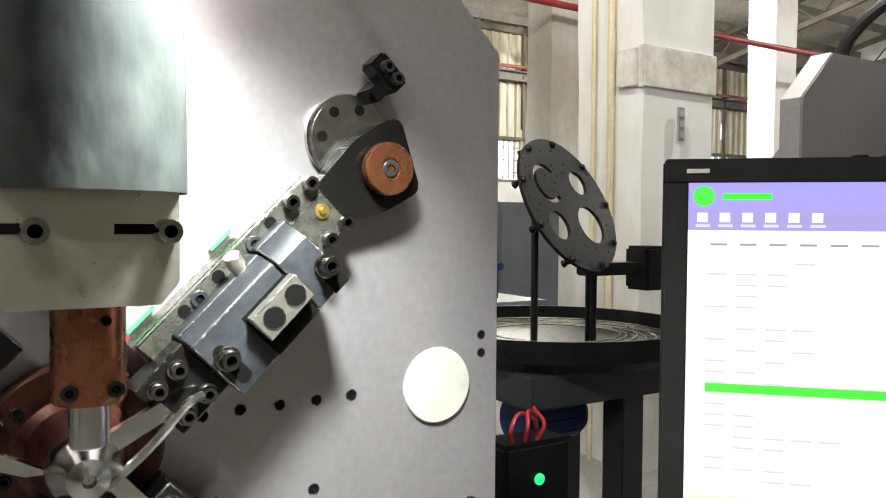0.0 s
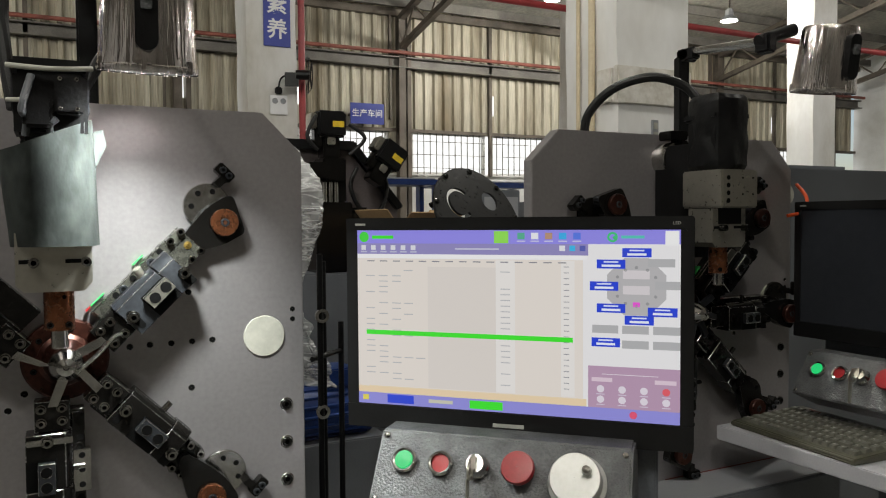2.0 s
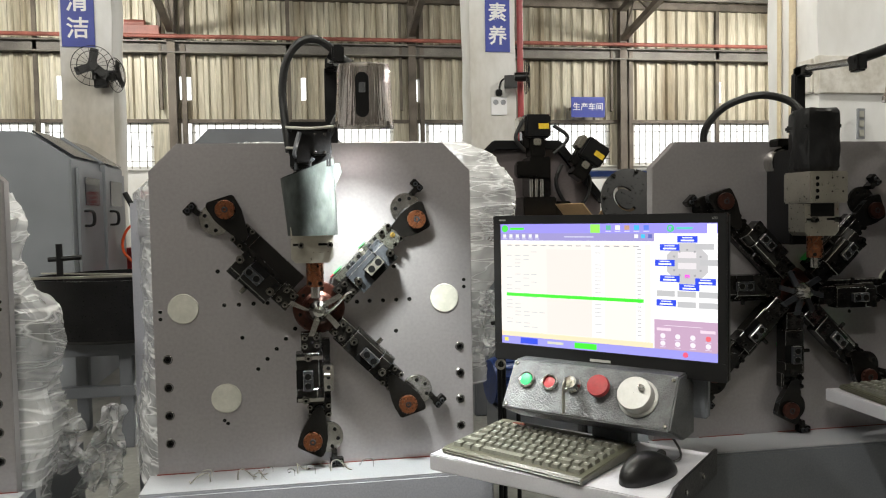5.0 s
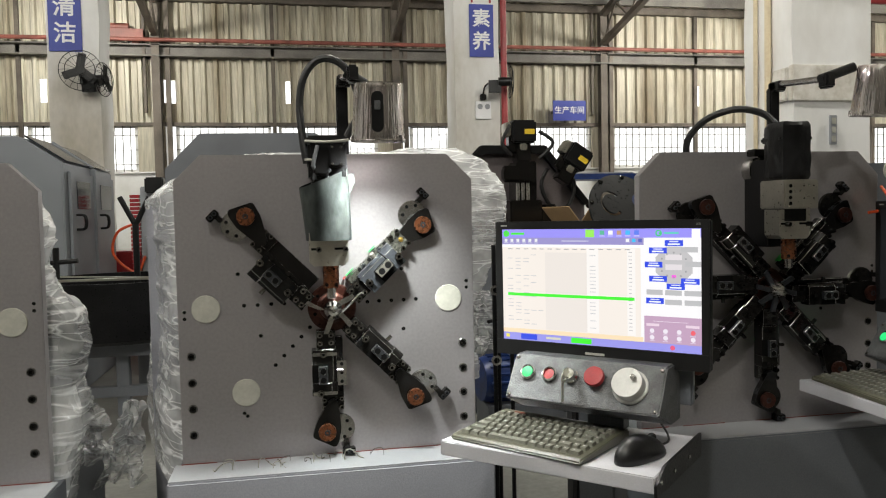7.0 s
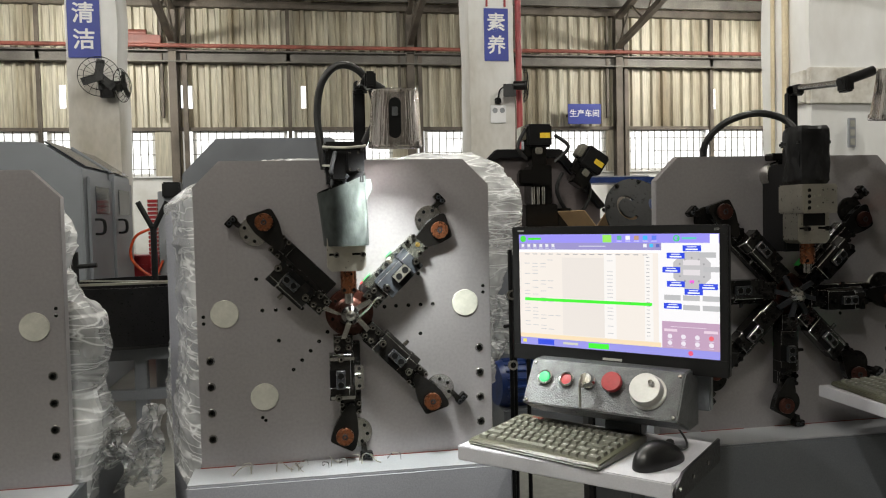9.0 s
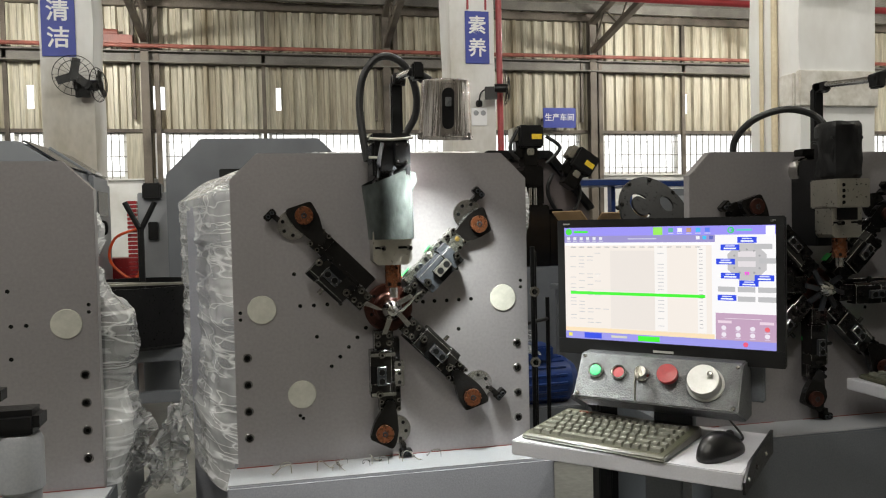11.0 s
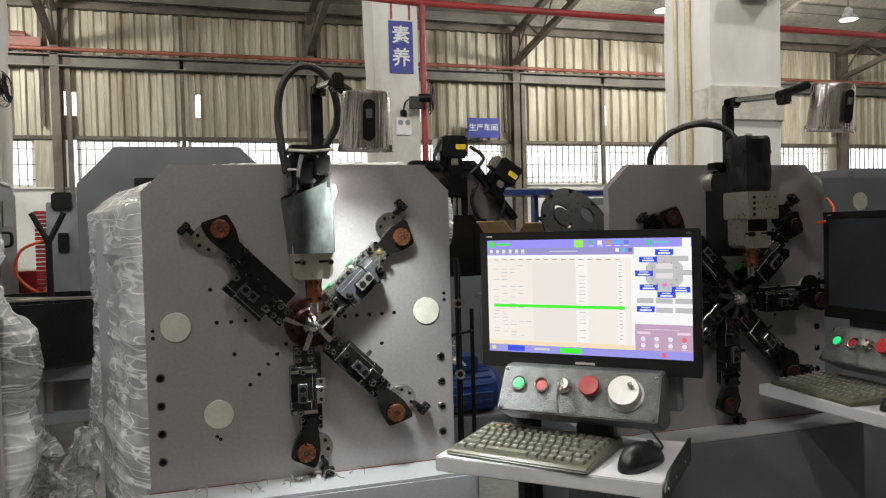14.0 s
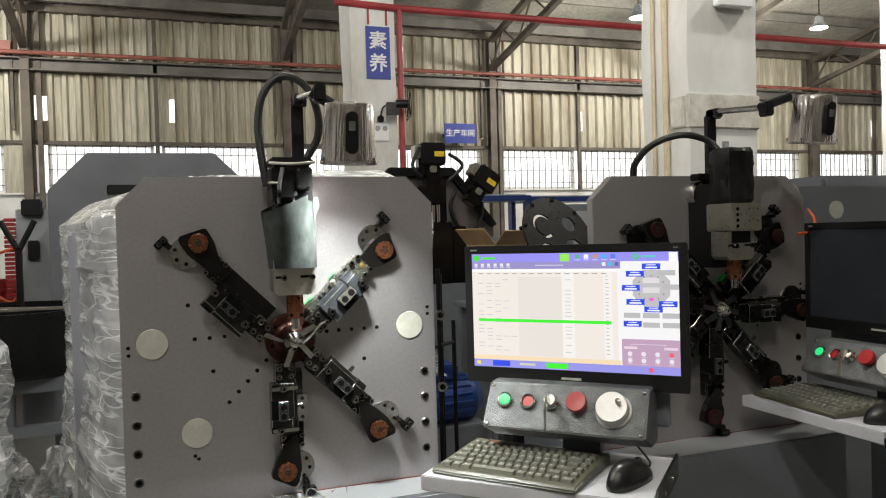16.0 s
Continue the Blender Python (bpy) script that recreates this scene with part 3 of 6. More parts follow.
        ring(bm, (0.152, -0.045, o + 0.012), (0.2, -0.3, 1), [(0.0052, -0.004), (0.0052, 0.004), (0.0062, 0.004), (0.0062, 0.012), (0.0055, 0.013), (0.0003, 0.013)], 18)
        part("adjuster", turn(bm, ang), SATIN, sl, "bright adjusting screw")
    # tool holder and blade
    k = o * 0.72
    bm = bmesh.new()
    box(bm, (0.05, -0.052, k - 0.036), (0.0915, -0.02, k + 0.008))
    worn(bm, 0.001)
    part("tool_holder", turn(bm, ang), [BLACKOX, EDGE], sl, "black tool holder")
    for r, l in ((0.0775, k - 0.002), (0.06, k - 0.002), (0.0785, k - 0.0275), (0.06, k - 0.0275)):
        bm = bmesh.new()
        ring(bm, (r, -0.052, l), (0, -1, 0), [(0.0068, 0.0), (0.0068, 0.002), (0.0056, 0.0022)], 18)
        screw(bm, r, -0.0535, l, 0.0056, 0.0075)
        part("holder_screw", turn(bm, ang), head, sl)
    bm = bmesh.new()
    prism(bm, [(0.012, o * 0.3 - 0.006), (0.056, k - 0.019), (0.056, k - 0.007), (0.022, o * 0.3 + 0.004)], -0.0605, -0.0525)
    part("tool_blade", turn(bm, ang), STEEL if bright else BLOCK, sl, "ground steel tool blade")
    # flange, crank, roller, stop
    bm = bmesh.new()
    ring(bm, (0.292, 0, 0.012), (0, -1, 0), [(0.0352, 0.0), (0.0352, 0.005), (0.034, 0.0065), (0.0315, 0.0065), (0.0315, 0.0075), (0.0005, 0.0075)], 40)
    part("flange", turn(bm, ang), STEEL if bright else BLACKOX, sl, "round steel crank flange")
    for k in range(6):
        a = radians(25 + 55 * k)
        hx, hz = 0.292 + 0.0235 * math.cos(a), 0.012 + 0.0235 * math.sin(a)
        part("flange_hole", turn(rods(((hx, -0.008, hz), (hx, -0.004, hz), 0.0042, 0.0042, 14)), ang), HOLE, sl)
    bm = bmesh.new()
    prism(bm, softened([(0.214, 0.004), (0.214, -0.012), (0.266, -0.044), (0.301, -0.0545), (0.328, -0.002), (0.318, 0.006), (0.286, 0.013), (0.243, 0.01)], 0.007), -0.048, -0.03)
    worn(bm, 0.0007)
    part("crank", turn(bm, ang, 0.0, low), [BLACKOX, BLOCK], sl, "black rounded crank lever")
    bm = bmesh.new()
    ring(bm, (0.289, -0.048, -0.02), (0, -1, 0), [(0.0185, 0), (0.0185, 0.002), (0.0205, 0.003), (0.0205, 0.010), (0.0195, 0.0115), (0.0085, 0.0115), (0.0085, 0.0105), (0.0003, 0.0105)], 36)
    # Rollers of the unlit machine take dark bronze, shade put into the colour.
    part("roller", turn(bm, ang, 0.0, low), COPPER if bright else DARKCOPPER, sl, "brown bronze roller" if bright else "bronze roller darkened for shade")
    part("roller_screw", turn(quick(screw, 0.289, -0.057, -0.02, 0.0065, 0.003), ang, 0.0, low), BLOCK, sl)
    bm = bmesh.new()
    box(bm, (0.322, -0.028, 0.02), (0.338, 0.0, 0.032), 0.001)
    box(bm, (0.336, -0.03, 0.016), (0.352, -0.008, 0.046), 0.002)
    part("stop_bracket", turn(bm, ang), BLACKOX, sl, "small black stop bracket")
    for l in (0.024, 0.036):
        part("stop_screw", turn(quick(screw, 0.344, -0.03, l, 0.005, 0.006), ang), BLOCK, sl)
    return sl


def front_plate(root, mirror_holes=True):
    bm = bmesh.new()
    prism(bm, OUTLINE, 0.0, 0.03)
    bmesh.ops.bevel(bm, geom=[e for e in bm.edges if abs(e.verts[0].co.y - e.verts[1].co.y) < 1e-6], offset=0.0016, segments=2, affect="EDGES")
    plate = part("front_plate", bm, PLATE, root, "satin grey steel front plate with cut corners")
    for x, z in ((0.608, 1.115), (0.036, 1.111), (0.121, 0.911)):
        part("plug", quick(ring, (x, 0.004, z), (0, -1, 0), [(0.0325, 0.0), (0.0325, 0.0055), (0.0315, 0.007), (0.0003, 0.0074)], 44), PLUG, plate, "round cream plastic plug")
    for x in (0.0, 0.642):
        for k in range(4):
            z = 1.002 - 0.0612 * k
            b = part("plate_bolt", quick(ring, (x, 0.006, z), (0, -1, 0), [(0.0105, 0.0), (0.0105, 0.0066), (0.0098, 0.0072), (0.0088, 0.0068), (0.0078, 0.0)], 24), STEEL, plate, "counterbore ring")
            part("bolt_head", quick(screw, x, 0.0012, z, 0.0078, 0.0052), BLACKOX, b)
    small = [(0.528, 1.115), (0.498, 1.1145), (0.468, 1.114), (0.438, 1.114), (0.41, 1.113), (0.496, 1.044), (0.494, 1.19), (0.11, 1.19)]
    small += [(0.122, 1.116), (0.153, 1.116), (0.184, 1.117), (0.214, 1.117), (0.244, 1.118), (0.158, 1.043)]
    small += [(0.19 + 0.0205 * k, 0.972 + 0.0215 * k) for k in range(5)]
    bm = quick(ring, (0, 0.001, 0), (0, -1, 0), [(0.0049, 0.0), (0.0049, 0.0013), (0.0041, 0.0017), (0.0038, 0.0012), (0.0002, 0.0012)], 16)
    for i, f in enumerate(bm.faces):
        f.material_index = 1 if i < 48 else 0
    hole_mesh = mesh_of("tapped_hole", bm, [HOLE, EDGE])
    for x, z in small:
        ob = new("tapped_hole", hole_mesh)
        ob.parent = plate
        ob.matrix_basis = pose(x, 0, z)
    for x, z in ((0.654, 1.155), (0.654, 1.139), (-0.012, 1.106), (-0.012, 1.09), (0.115, 0.862), (0.122, 0.855)):
        ob = new("pin_hole", hole_mesh)
        ob.parent = plate
        ob.matrix_basis = pose(x, 0, z) @ Matrix.Scale(0.9, 4)
    return plate


def cabinet(root, front=-0.12, depth=0.42):
    bm = bmesh.new()
    prism(bm, [(-0.04, 0.0), (0.685, 0.0), (0.685, 0.735), (-0.04, 0.735)], 0.0, depth)
    part("base_cabinet", bm, GREY, root, "grey painted base cabinet")
    bm = bmesh.new()
    box(bm, (-0.045, front, 0.05), (0.69, -0.001, 0.747), 0.004)
    # First base front is painted lamplit, the others keep the shaded grey.
    part("base_front", bm, MIDGREY if depth > 0.9 else GREY, root, "grey sheet steel base front")
    part("base_top", boxes(((-0.043, front + 0.004, 0.7475), (0.688, -0.001, 0.7505))), LIGHTGREY, root, "light grey ledge below the plate")
    part("seam", boxes(((-0.03, -0.0028, 0.7506), (0.05, -0.001, 0.7525)), ((0.09, -0.0028, 0.7506), (0.21, -0.001, 0.752)), ((0.3, -0.0028, 0.7506), (0.675, -0.001, 0.7522))), REDLINE, root, "red sealing line")
    bm = bmesh.new()
    box(bm, (0.2 if depth < 0.9 else 0.04, 0.031, 0.735), (0.56, depth * 0.9, 1.36), 0.006)
    part("gear_housing", bm, LIGHTGREY, root, "grey gear housing behind the plate")


def deep_body(root):
    part("rear_body", boxes(((-0.17, 0.45, 0.0), (0.66, 0.93, 1.36), 0.01)), MIDGREY, root, "grey rear body under stretch film")


def work_lamp(root, on, dx=0.0, dz=0.0, post=0.0):
    """Aluminium cup lamp on a jointed arm that comes forward over the plate; the cup leans back to light the tools."""
    bm = bmesh.new()
    box(bm, (0.35 + post, 0.034, 1.3), (0.378 + post, 0.056, 1.64), 0.003)
    box(bm, (0.352 + post, 0.0, 1.63), (0.374 + post, 0.05, 1.655), 0.003)
    part("lamp_post", bm, BLACK, root, "black lamp post")
    bm = bmesh.new()
    rod(bm, (0.363 + post, 0.03, 1.648), (0.372, -0.17, 1.628), 0.0085, seg=14)
    part("lamp_rod", bm, STEEL, root, "bright lamp rod")
    bm = bmesh.new()
    rod(bm, (0.352 + post, 0.03, 1.642), (0.384 + post, 0.03, 1.642), 0.013, seg=16)
    part("lamp_joint", bm, BLACK, root, "black lamp joint")
    bm = bmesh.new()
    rod(bm, (0.36, -0.178, 1.626), (0.4 + dx, -0.186, 1.6 + dz), 0.012, seg=14)
    box(bm, (0.362, -0.2, 1.604), (0.386, -0.165, 1.64), 0.004)
    part("lamp_joint", bm, BLACK, root, "black lamp joint")
    c = Vector((0.42 + dx, -0.235, 1.474 + dz))
    bm = bmesh.new()
    prof = [(0.0555, 0.0), (0.0562, 0.004), (0.0545, 0.02), (0.049, 0.112), (0.0465, 0.119), (0.03, 0.122), (0.0004, 0.122)]
    ring(bm, c, (0, 0, 1), prof, 48)
    ring(bm, c, (0, 0, 1), [(0.0555, 0.0), (0.051, 0.002), (0.044, 0.09), (0.0004, 0.095)], 48)
    shade = part("lamp_shade", bm, CHROME, root, "brushed aluminium lamp cup, reflected stripes painted in")
    bm = bmesh.new()
    ring(bm, c, (0, 0, 1), [(0.0564, -0.001), (0.0572, 0.001), (0.0572, 0.006), (0.0564, 0.007)], 48)
    for k in range(6):
        a = radians(60 * k + 20)
        box(bm, (c.x + 0.055 * math.cos(a) - 0.003, c.y + 0.055 * math.sin(a) - 0.003, c.z), (c.x + 0.055 * math.cos(a) + 0.003, c.y + 0.055 * math.sin(a) + 0.003, c.z + 0.014), 0.001)
    part("lamp_rim", bm, CHROME, shade)
    bm = bmesh.new()
    d = Vector((-0.12, -1, 0)).normalized()
    s = Vector((1, -0.12, 0)).normalized()
    pts = []
    for k in range(20):
        a = 2 * math.pi * k / 20
        pts.append((0.0125 * math.cos(a), 0.062 + (0.028 if math.sin(a) > 0 else -0.028) + 0.0125 * math.sin(a)))
    prism(bm, pts, -0.062, -0.046)
    bmesh.ops.transform(bm, matrix=Matrix.Translation(c) @ Matrix.Rotation(math.atan2(-d.x, -d.y) * -1, 4, "Z"), verts=bm.verts)
    sw = part("switch_plate", bm, BLACK, shade, "black oval switch housing")
    bm = bmesh.new()
    box(bm, (-0.006, -0.066, 0.066), (0.006, -0.061, 0.084), 0.001)
    box(bm, (-0.0045, -0.068, 0.075), (0.0045, -0.065, 0.083), 0.0008)
    bmesh.ops.transform(bm, matrix=Matrix.Translation(c) @ Matrix.Rotation(math.atan2(-d.x, -d.y) * -1, 4, "Z"), verts=bm.verts)
    part("rocker_switch", bm, HAMMER, sw)
    bm = bmesh.new()
    ring(bm, c, (0, 0, 1), [(0.0004, 0.03), (0.048, 0.028), (0.048, 0.034), (0.0004, 0.036)], 36)
    part("lamp_lens", bm, CUPLED if on else PLUG, shade, "lit lamp lens" if on else "pale lamp lens")
    shade.matrix_basis = Matrix.Translation(c) @ Matrix.Rotation(radians(8), 4, "X") @ Matrix.Translation(-c)


def spindle(root, wrapped):
    """Feed axis above the die: motor, sleeve or wrap, bracket, bronze chuck, steel quill; die rings below."""
    x, y = (0.298 if wrapped else 0.316), -0.14
    bm = bmesh.new()
    box(bm, (x - 0.034, y - 0.031, 1.28), (x + 0.034, y + 0.035, 1.4), 0.005)
    box(bm, (x - 0.04, y - 0.036, 1.4), (x + 0.04, y + 0.04, 1.478), 0.005)
    box(bm, (x - 0.043, y - 0.038, 1.478), (x + 0.043, y + 0.048, 1.493), 0.004)
    if not wrapped:
        box(bm, (x - 0.03, y - 0.056, 1.408), (x + 0.002, y - 0.034, 1.446), 0.004)
    box(bm, (x - 0.03, y + 0.04, 1.22), (x + 0.03, 0.0, 1.44), 0.004)
    motor = part("motor", bm, BLACK, root, "black servo motor")
    if not wrapped:
        for k in range(7):
            part("fin", boxes(((x - 0.042, y - 0.03 + 0.011 * k, 1.43), (x + 0.042, y - 0.027 + 0.011 * k, 1.47))), BLOCK, motor)
    if not wrapped:
        part("connector", boxes(((x + 0.004, y - 0.058, 1.425), (x + 0.034, y - 0.036, 1.472), 0.003)), BLACK, motor, "black square connector")
        for dx in (0.01, 0.028):
            for dz in (1.431, 1.466):
                part("connector_screw", quick(screw, x + dx, y - 0.058, dz, 0.0025, 0.002), STEEL, motor)
        bm = bmesh.new()
        tube(bm, [(x - 0.046, y - 0.04, 1.481), (x, y - 0.05, 1.478), (x + 0.046, y - 0.04, 1.483)], 0.0032)
        tube(bm, [(x - 0.046, y - 0.03, 1.442), (x - 0.03, y - 0.05, 1.44)], 0.0028)
        part("cable_tie", bm, PLUG, motor, "white cable tie")
        bm = bmesh.new()
        tube(bm, [(x - 0.02, y - 0.045, 1.47), (x - 0.03, y - 0.058, 1.43), (x - 0.026, y - 0.043, 1.42), (x - 0.028, y - 0.036, 1.4)], 0.0045)
        tube(bm, [(x + 0.006, y - 0.05, 1.42), (x - 0.002, y - 0.046, 1.412), (x + 0.0, y - 0.034, 1.4)], 0.0042)
        part("motor_lead", bm, GREY, motor, "grey motor lead")
        # vinyl sleeve: slanted top edge, slightly crushed tube
        bm = bmesh.new()
        rows = []
        for j in range(15):
            t = j / 14
            row = []
            for k in range(48):
                a = 2 * math.pi * k / 48
                top = 1.405 + 0.022 * math.cos(a - 0.2)
                z = 1.268 + (top - 1.268) * t
                r = 0.0495 + 0.003 * t + 0.0035 * noise.noise(Vector((math.cos(a) * 1.6, math.sin(a) * 1.6, z * 9)))
                row.append(bm.verts.new((x + r * 1.02 * math.cos(a) - 0.006 * t, y + r * 1.0 * math.sin(a), z)))
            rows.append(row)
        for a, b in zip(rows, rows[1:]):
            for k in range(48):
                bm.faces.new((a[k], a[(k + 1) % 48], b[(k + 1) % 48], b[k]))
        bmesh.ops.solidify(bm, geom=bm.faces[:], thickness=0.0018)
        part("sleeve", bm, SLEEVE, motor, "scuffed grey vinyl sleeve")
        bm = bmesh.new()
        prism(bm, [(x + 0.046, 1.36), (x + 0.062, 1.395), (x + 0.058, 1.415), (x + 0.04, 1.41)], y + 0.006, y + 0.008)
        part("sleeve_flap", bm, SLEEVE, motor)
    else:
        bm = bmesh.new()
        rows = []
        for j in range(17):
            row = []
            for k in range(40):
                a = 2 * math.pi * k / 40
                z = 1.385 + 0.14 * j / 16
                sq = 1.0 / max(abs(math.cos(a)), abs(math.sin(a))) ** 0.55
                r = 0.044 * sq + 0.004 * noise.noise(Vector((math.cos(a) * 2, math.sin(a) * 2, z * 28)))
                r += (0.006 if j in (0, 16) else 0) * -1
                row.append(bm.verts.new((x + r * math.cos(a), y + r * math.sin(a), z + 0.004 * noise.noise(Vector((a, z * 9, 2))))))
            rows.append(row)
        for a, b in zip(rows, rows[1:]):
            for k in range(40):
                bm.faces.new((a[k], a[(k + 1) % 40], b[(k + 1) % 40], b[k]))
        bm.faces.new(rows[-1])
        part("tape_wrap", bm, TAPE, motor, "wrinkled black tape wrap")
        bm = bmesh.new()
        box(bm, (x - 0.046, y - 0.055, 1.315), (x + 0.046, y + 0.045, 1.385), 0.003)
        blk = part("feed_block", bm, SATIN, motor, "pale machined aluminium block")
        holes = [(-0.03, 1.328 + 0.014 * k, 0.0045) for k in range(4)] + [(dx, dz, 0.002) for dx in (0.006, 0.032) for dz in (1.34, 1.37)]
        for dx, dz, r in holes:
            part("bore", rods(((x + dx, y - 0.0556, dz), (x + dx, y - 0.05, dz), r, r, 12)), HOLE, blk)
    # bracket with slots, chuck, quill
    up = 0.029 if wrapped else 0.0
    bm = bmesh.new()
    prism(bm, [(x - 0.043, 1.285 + up), (x + 0.041, 1.285 + up), (x + 0.041, 1.224 + up), (x + 0.032, 1.213 + up), (x - 0.034, 1.213 + up), (x - 0.043, 1.222 + up)], y - 0.03, y + 0.03)
    br = part("slotted_bracket", bm, SATIN, motor, "pale nickel plated slotted bracket")
    for dx in (-0.032, 0.018):
        part("slot", boxes(((x + dx - 0.008, y - 0.0305, 1.2465 + up), (x + dx + 0.012, y - 0.028, 1.2535 + up), 0.001)), HOLE, br)
    for dx in (-0.023, 0.034):
        part("bracket_screw", quick(screw, x + dx, y - 0.0305, 1.249 + up, 0.0062, 0.014), SCREW if not wrapped else BLACKOX, br)
    bm = bmesh.new()
    ring(bm, (x + 0.003, y, 1.163 + up), (0, 0, 1), [(0.0004, 0), (0.0165, 0), (0.0175, 0.002), (0.0175, 0.05), (0.0004, 0.05)], 36)
    ch = part("chuck", bm, COPPER, motor, "brown bronze tool chuck")
    bm = bmesh.new()
    for dx in (-0.0105, 0.0105):
        part("chuck_screw", quick(screw, x + 0.003 + dx, y - 0.0142, 1.1705 + up, 0.0042, 0.003), BLACKOX, ch)
    rod(bm, (x + 0.009, y - 0.0178, 1.205 + up), (x + 0.009, y - 0.014, 1.205 + up), 0.0025, seg=10)
    part("chuck_hole", bm, HOLE, ch)
    bm = bmesh.new()
    ring(bm, (x + 0.003, y, 1.14 + up), (0, 0, 1), [(0.0004, 0.0), (0.009, 0.0), (0.0098, 0.001), (0.0098, 0.024), (0.0004, 0.024)], 28)
    part("quill", bm, STEEL, ch, "polished steel quill")
    # die
    bm = bmesh.new()
    ring(bm, (CX, 0, CZ), (0, -1, 0), [(0.057, 0.0), (0.057, 0.012), (0.054, 0.015), (0.036, 0.015), (0.036, 0.02), (0.03, 0.024), (0.02, 0.05), (0.0004, 0.05)], 48)
    die = part("die_ring", bm, DARKCOPPER, root, "dark bronze die ring")
    for k in range(6):
        a = radians(60 * k + 20)
        part("die_screw", quick(screw, CX + 0.043 * math.cos(a), -0.015, CZ + 0.043 * math.sin(a), 0.0042, 0.002), BLACKOX, die)
    bm = bmesh.new()
    ring(bm, (CX, -0.05, CZ), (0, -1, 0), [(0.02, 0.0), (0.0215, 0.004), (0.0215, 0.014), (0.0195, 0.02), (0.012, 0.034), (0.004, 0.038), (0.003, 0.034), (0.0004, 0.034)], 36)
    part("wire_nozzle", bm, STEEL, die, "bright steel wire nozzle")


def machine(label, m, angles, dark, wrapped, lamp_on, offsets=(), depth=0.42):
    root = thing("wire_forming_machine", label, "machine", m, "wire forming machines")
    front_plate(root)
    cabinet(root, depth=depth)
    for i, a in enumerate(angles):
        tool_slide(root, a, offsets[i] if i < len(offsets) else 0.002, dark or i > 0, not dark, 0.022 if i == 0 else 0.006)
    if angles:
        spindle(root, wrapped)
        work_lamp(root, lamp_on, *((0.0, 0.0, 0.0) if lamp_on else (0.045, 0.055, 0.02)))
    return root


M1 = pose(0, 0, 0)
M2 = pose(1.14, 0, 0)
M0 = pose(-0.985, 0, -0.015)
one = machine("grey wire forming machine with five slides under a lit work lamp", M1, (45, 135, -45, -90), False, False, True, (0.0, 0.06, 0.02, -0.006), 1.0)
for r0, r1 in ((0.075, 0.1), (0.155, 0.175)):
    part("green_strip", turn(boxes(((r0, -0.006, 0.0262), (r1, -0.0005, 0.0278))), 45), GREENSTRIP, one, "thin bright green strip")
part("red_tag", turn(boxes(((0.066, -0.016, 0.0262), (0.074, -0.004, 0.0285))), 45), RED, one)
bm = bmesh.new()
tube(bm, [(0.395, -0.062, 1.142), (0.384, -0.066, 1.138), (0.366, -0.066, 1.118), (0.345, -0.066, 1.1), (0.335, -0.066, 1.099), (0.328, -0.066, 1.106)], 0.0032, 8)
part("wire_guide", bm, STEEL, one, "bent bright wire guide")
deep_body(one)
two = machine("grey wire forming machine with eight oily black slides", M2, (45, 135, -45, -90, -135, 180, 0), True, True, False)
zero = machine("grey wire forming machine wrapped in stretch film", M0, (), False, False, False)


def cable(root, name, pts, r, material, label):
    return part(name, quick(tube, pts, r), material, root, label)


cable(one, "lamp_cable", [(0.274, -0.1, 1.44), (0.266, -0.09, 1.5), (0.262, -0.08, 1.57), (0.272, -0.08, 1.63), (0.3, -0.08, 1.668), (0.335, -0.08, 1.674), (0.37, -0.08, 1.65), (0.392, -0.07, 1.6), (0.392, -0.06, 1.55), (0.372, -0.05, 1.51), (0.35, -0.05, 1.47)], 0.0085, RUBBER, "thick black cable loop")
# stub of the vertical slide that shows beside the wrapped motor
bm = quick(ring, (0.296, 0, 1.415), (0, -1, 0), [(0.035, 0.0), (0.035, 0.03), (0.033, 0.034), (0.0005, 0.034)], 36)
stub = part("flange", bm, STEEL, two, "round steel crank flange")
part("stop_bracket", boxes(((0.268, -0.05, 1.452), (0.312, -0.012, 1.47), 0.002), ((0.298, -0.045, 1.43), (0.318, -0.012, 1.452), 0.002)), BLACKOX, stub, "small black stop bracket")
for ang, r0, r1, z0 in ((45, 0.075, 0.1, 0.0262), (-45, 0.12, 0.14, -0.002), (135, 0.09, 0.105, -0.029), (-90, 0.13, 0.14, -0.0285)):
    part("green_strip", turn(boxes(((r0, -0.0335 if z0 == -0.002 else -0.02, z0), (r1, -0.0005, z0 + 0.0022))), ang), GREENSTRIP, two, "thin bright green strip")
cable(two, "motor_cable", [(0.31, -0.1, 1.49), (0.305, -0.08, 1.53), (0.28, -0.06, 1.56), (0.22, -0.04, 1.572), (0.16, 0.0, 1.55), (0.13, 0.04, 1.5), (0.14, 0.06, 1.44)], 0.009, RUBBER, "thick black cable arch")
cable(two, "air_hose", [(0.6, -0.05, 1.3), (0.64, -0.06, 1.31), (0.66, -0.05, 1.34), (0.665, -0.02, 1.37)], 0.004, ORANGE, "orange air hose")
lamp("work_lamp_light", "SPOT", look((0.42, -0.233, 1.488), (0.38, -0.15, 1.0)), 36, (0.95, 1.0, 0.95), 0.03, 118)

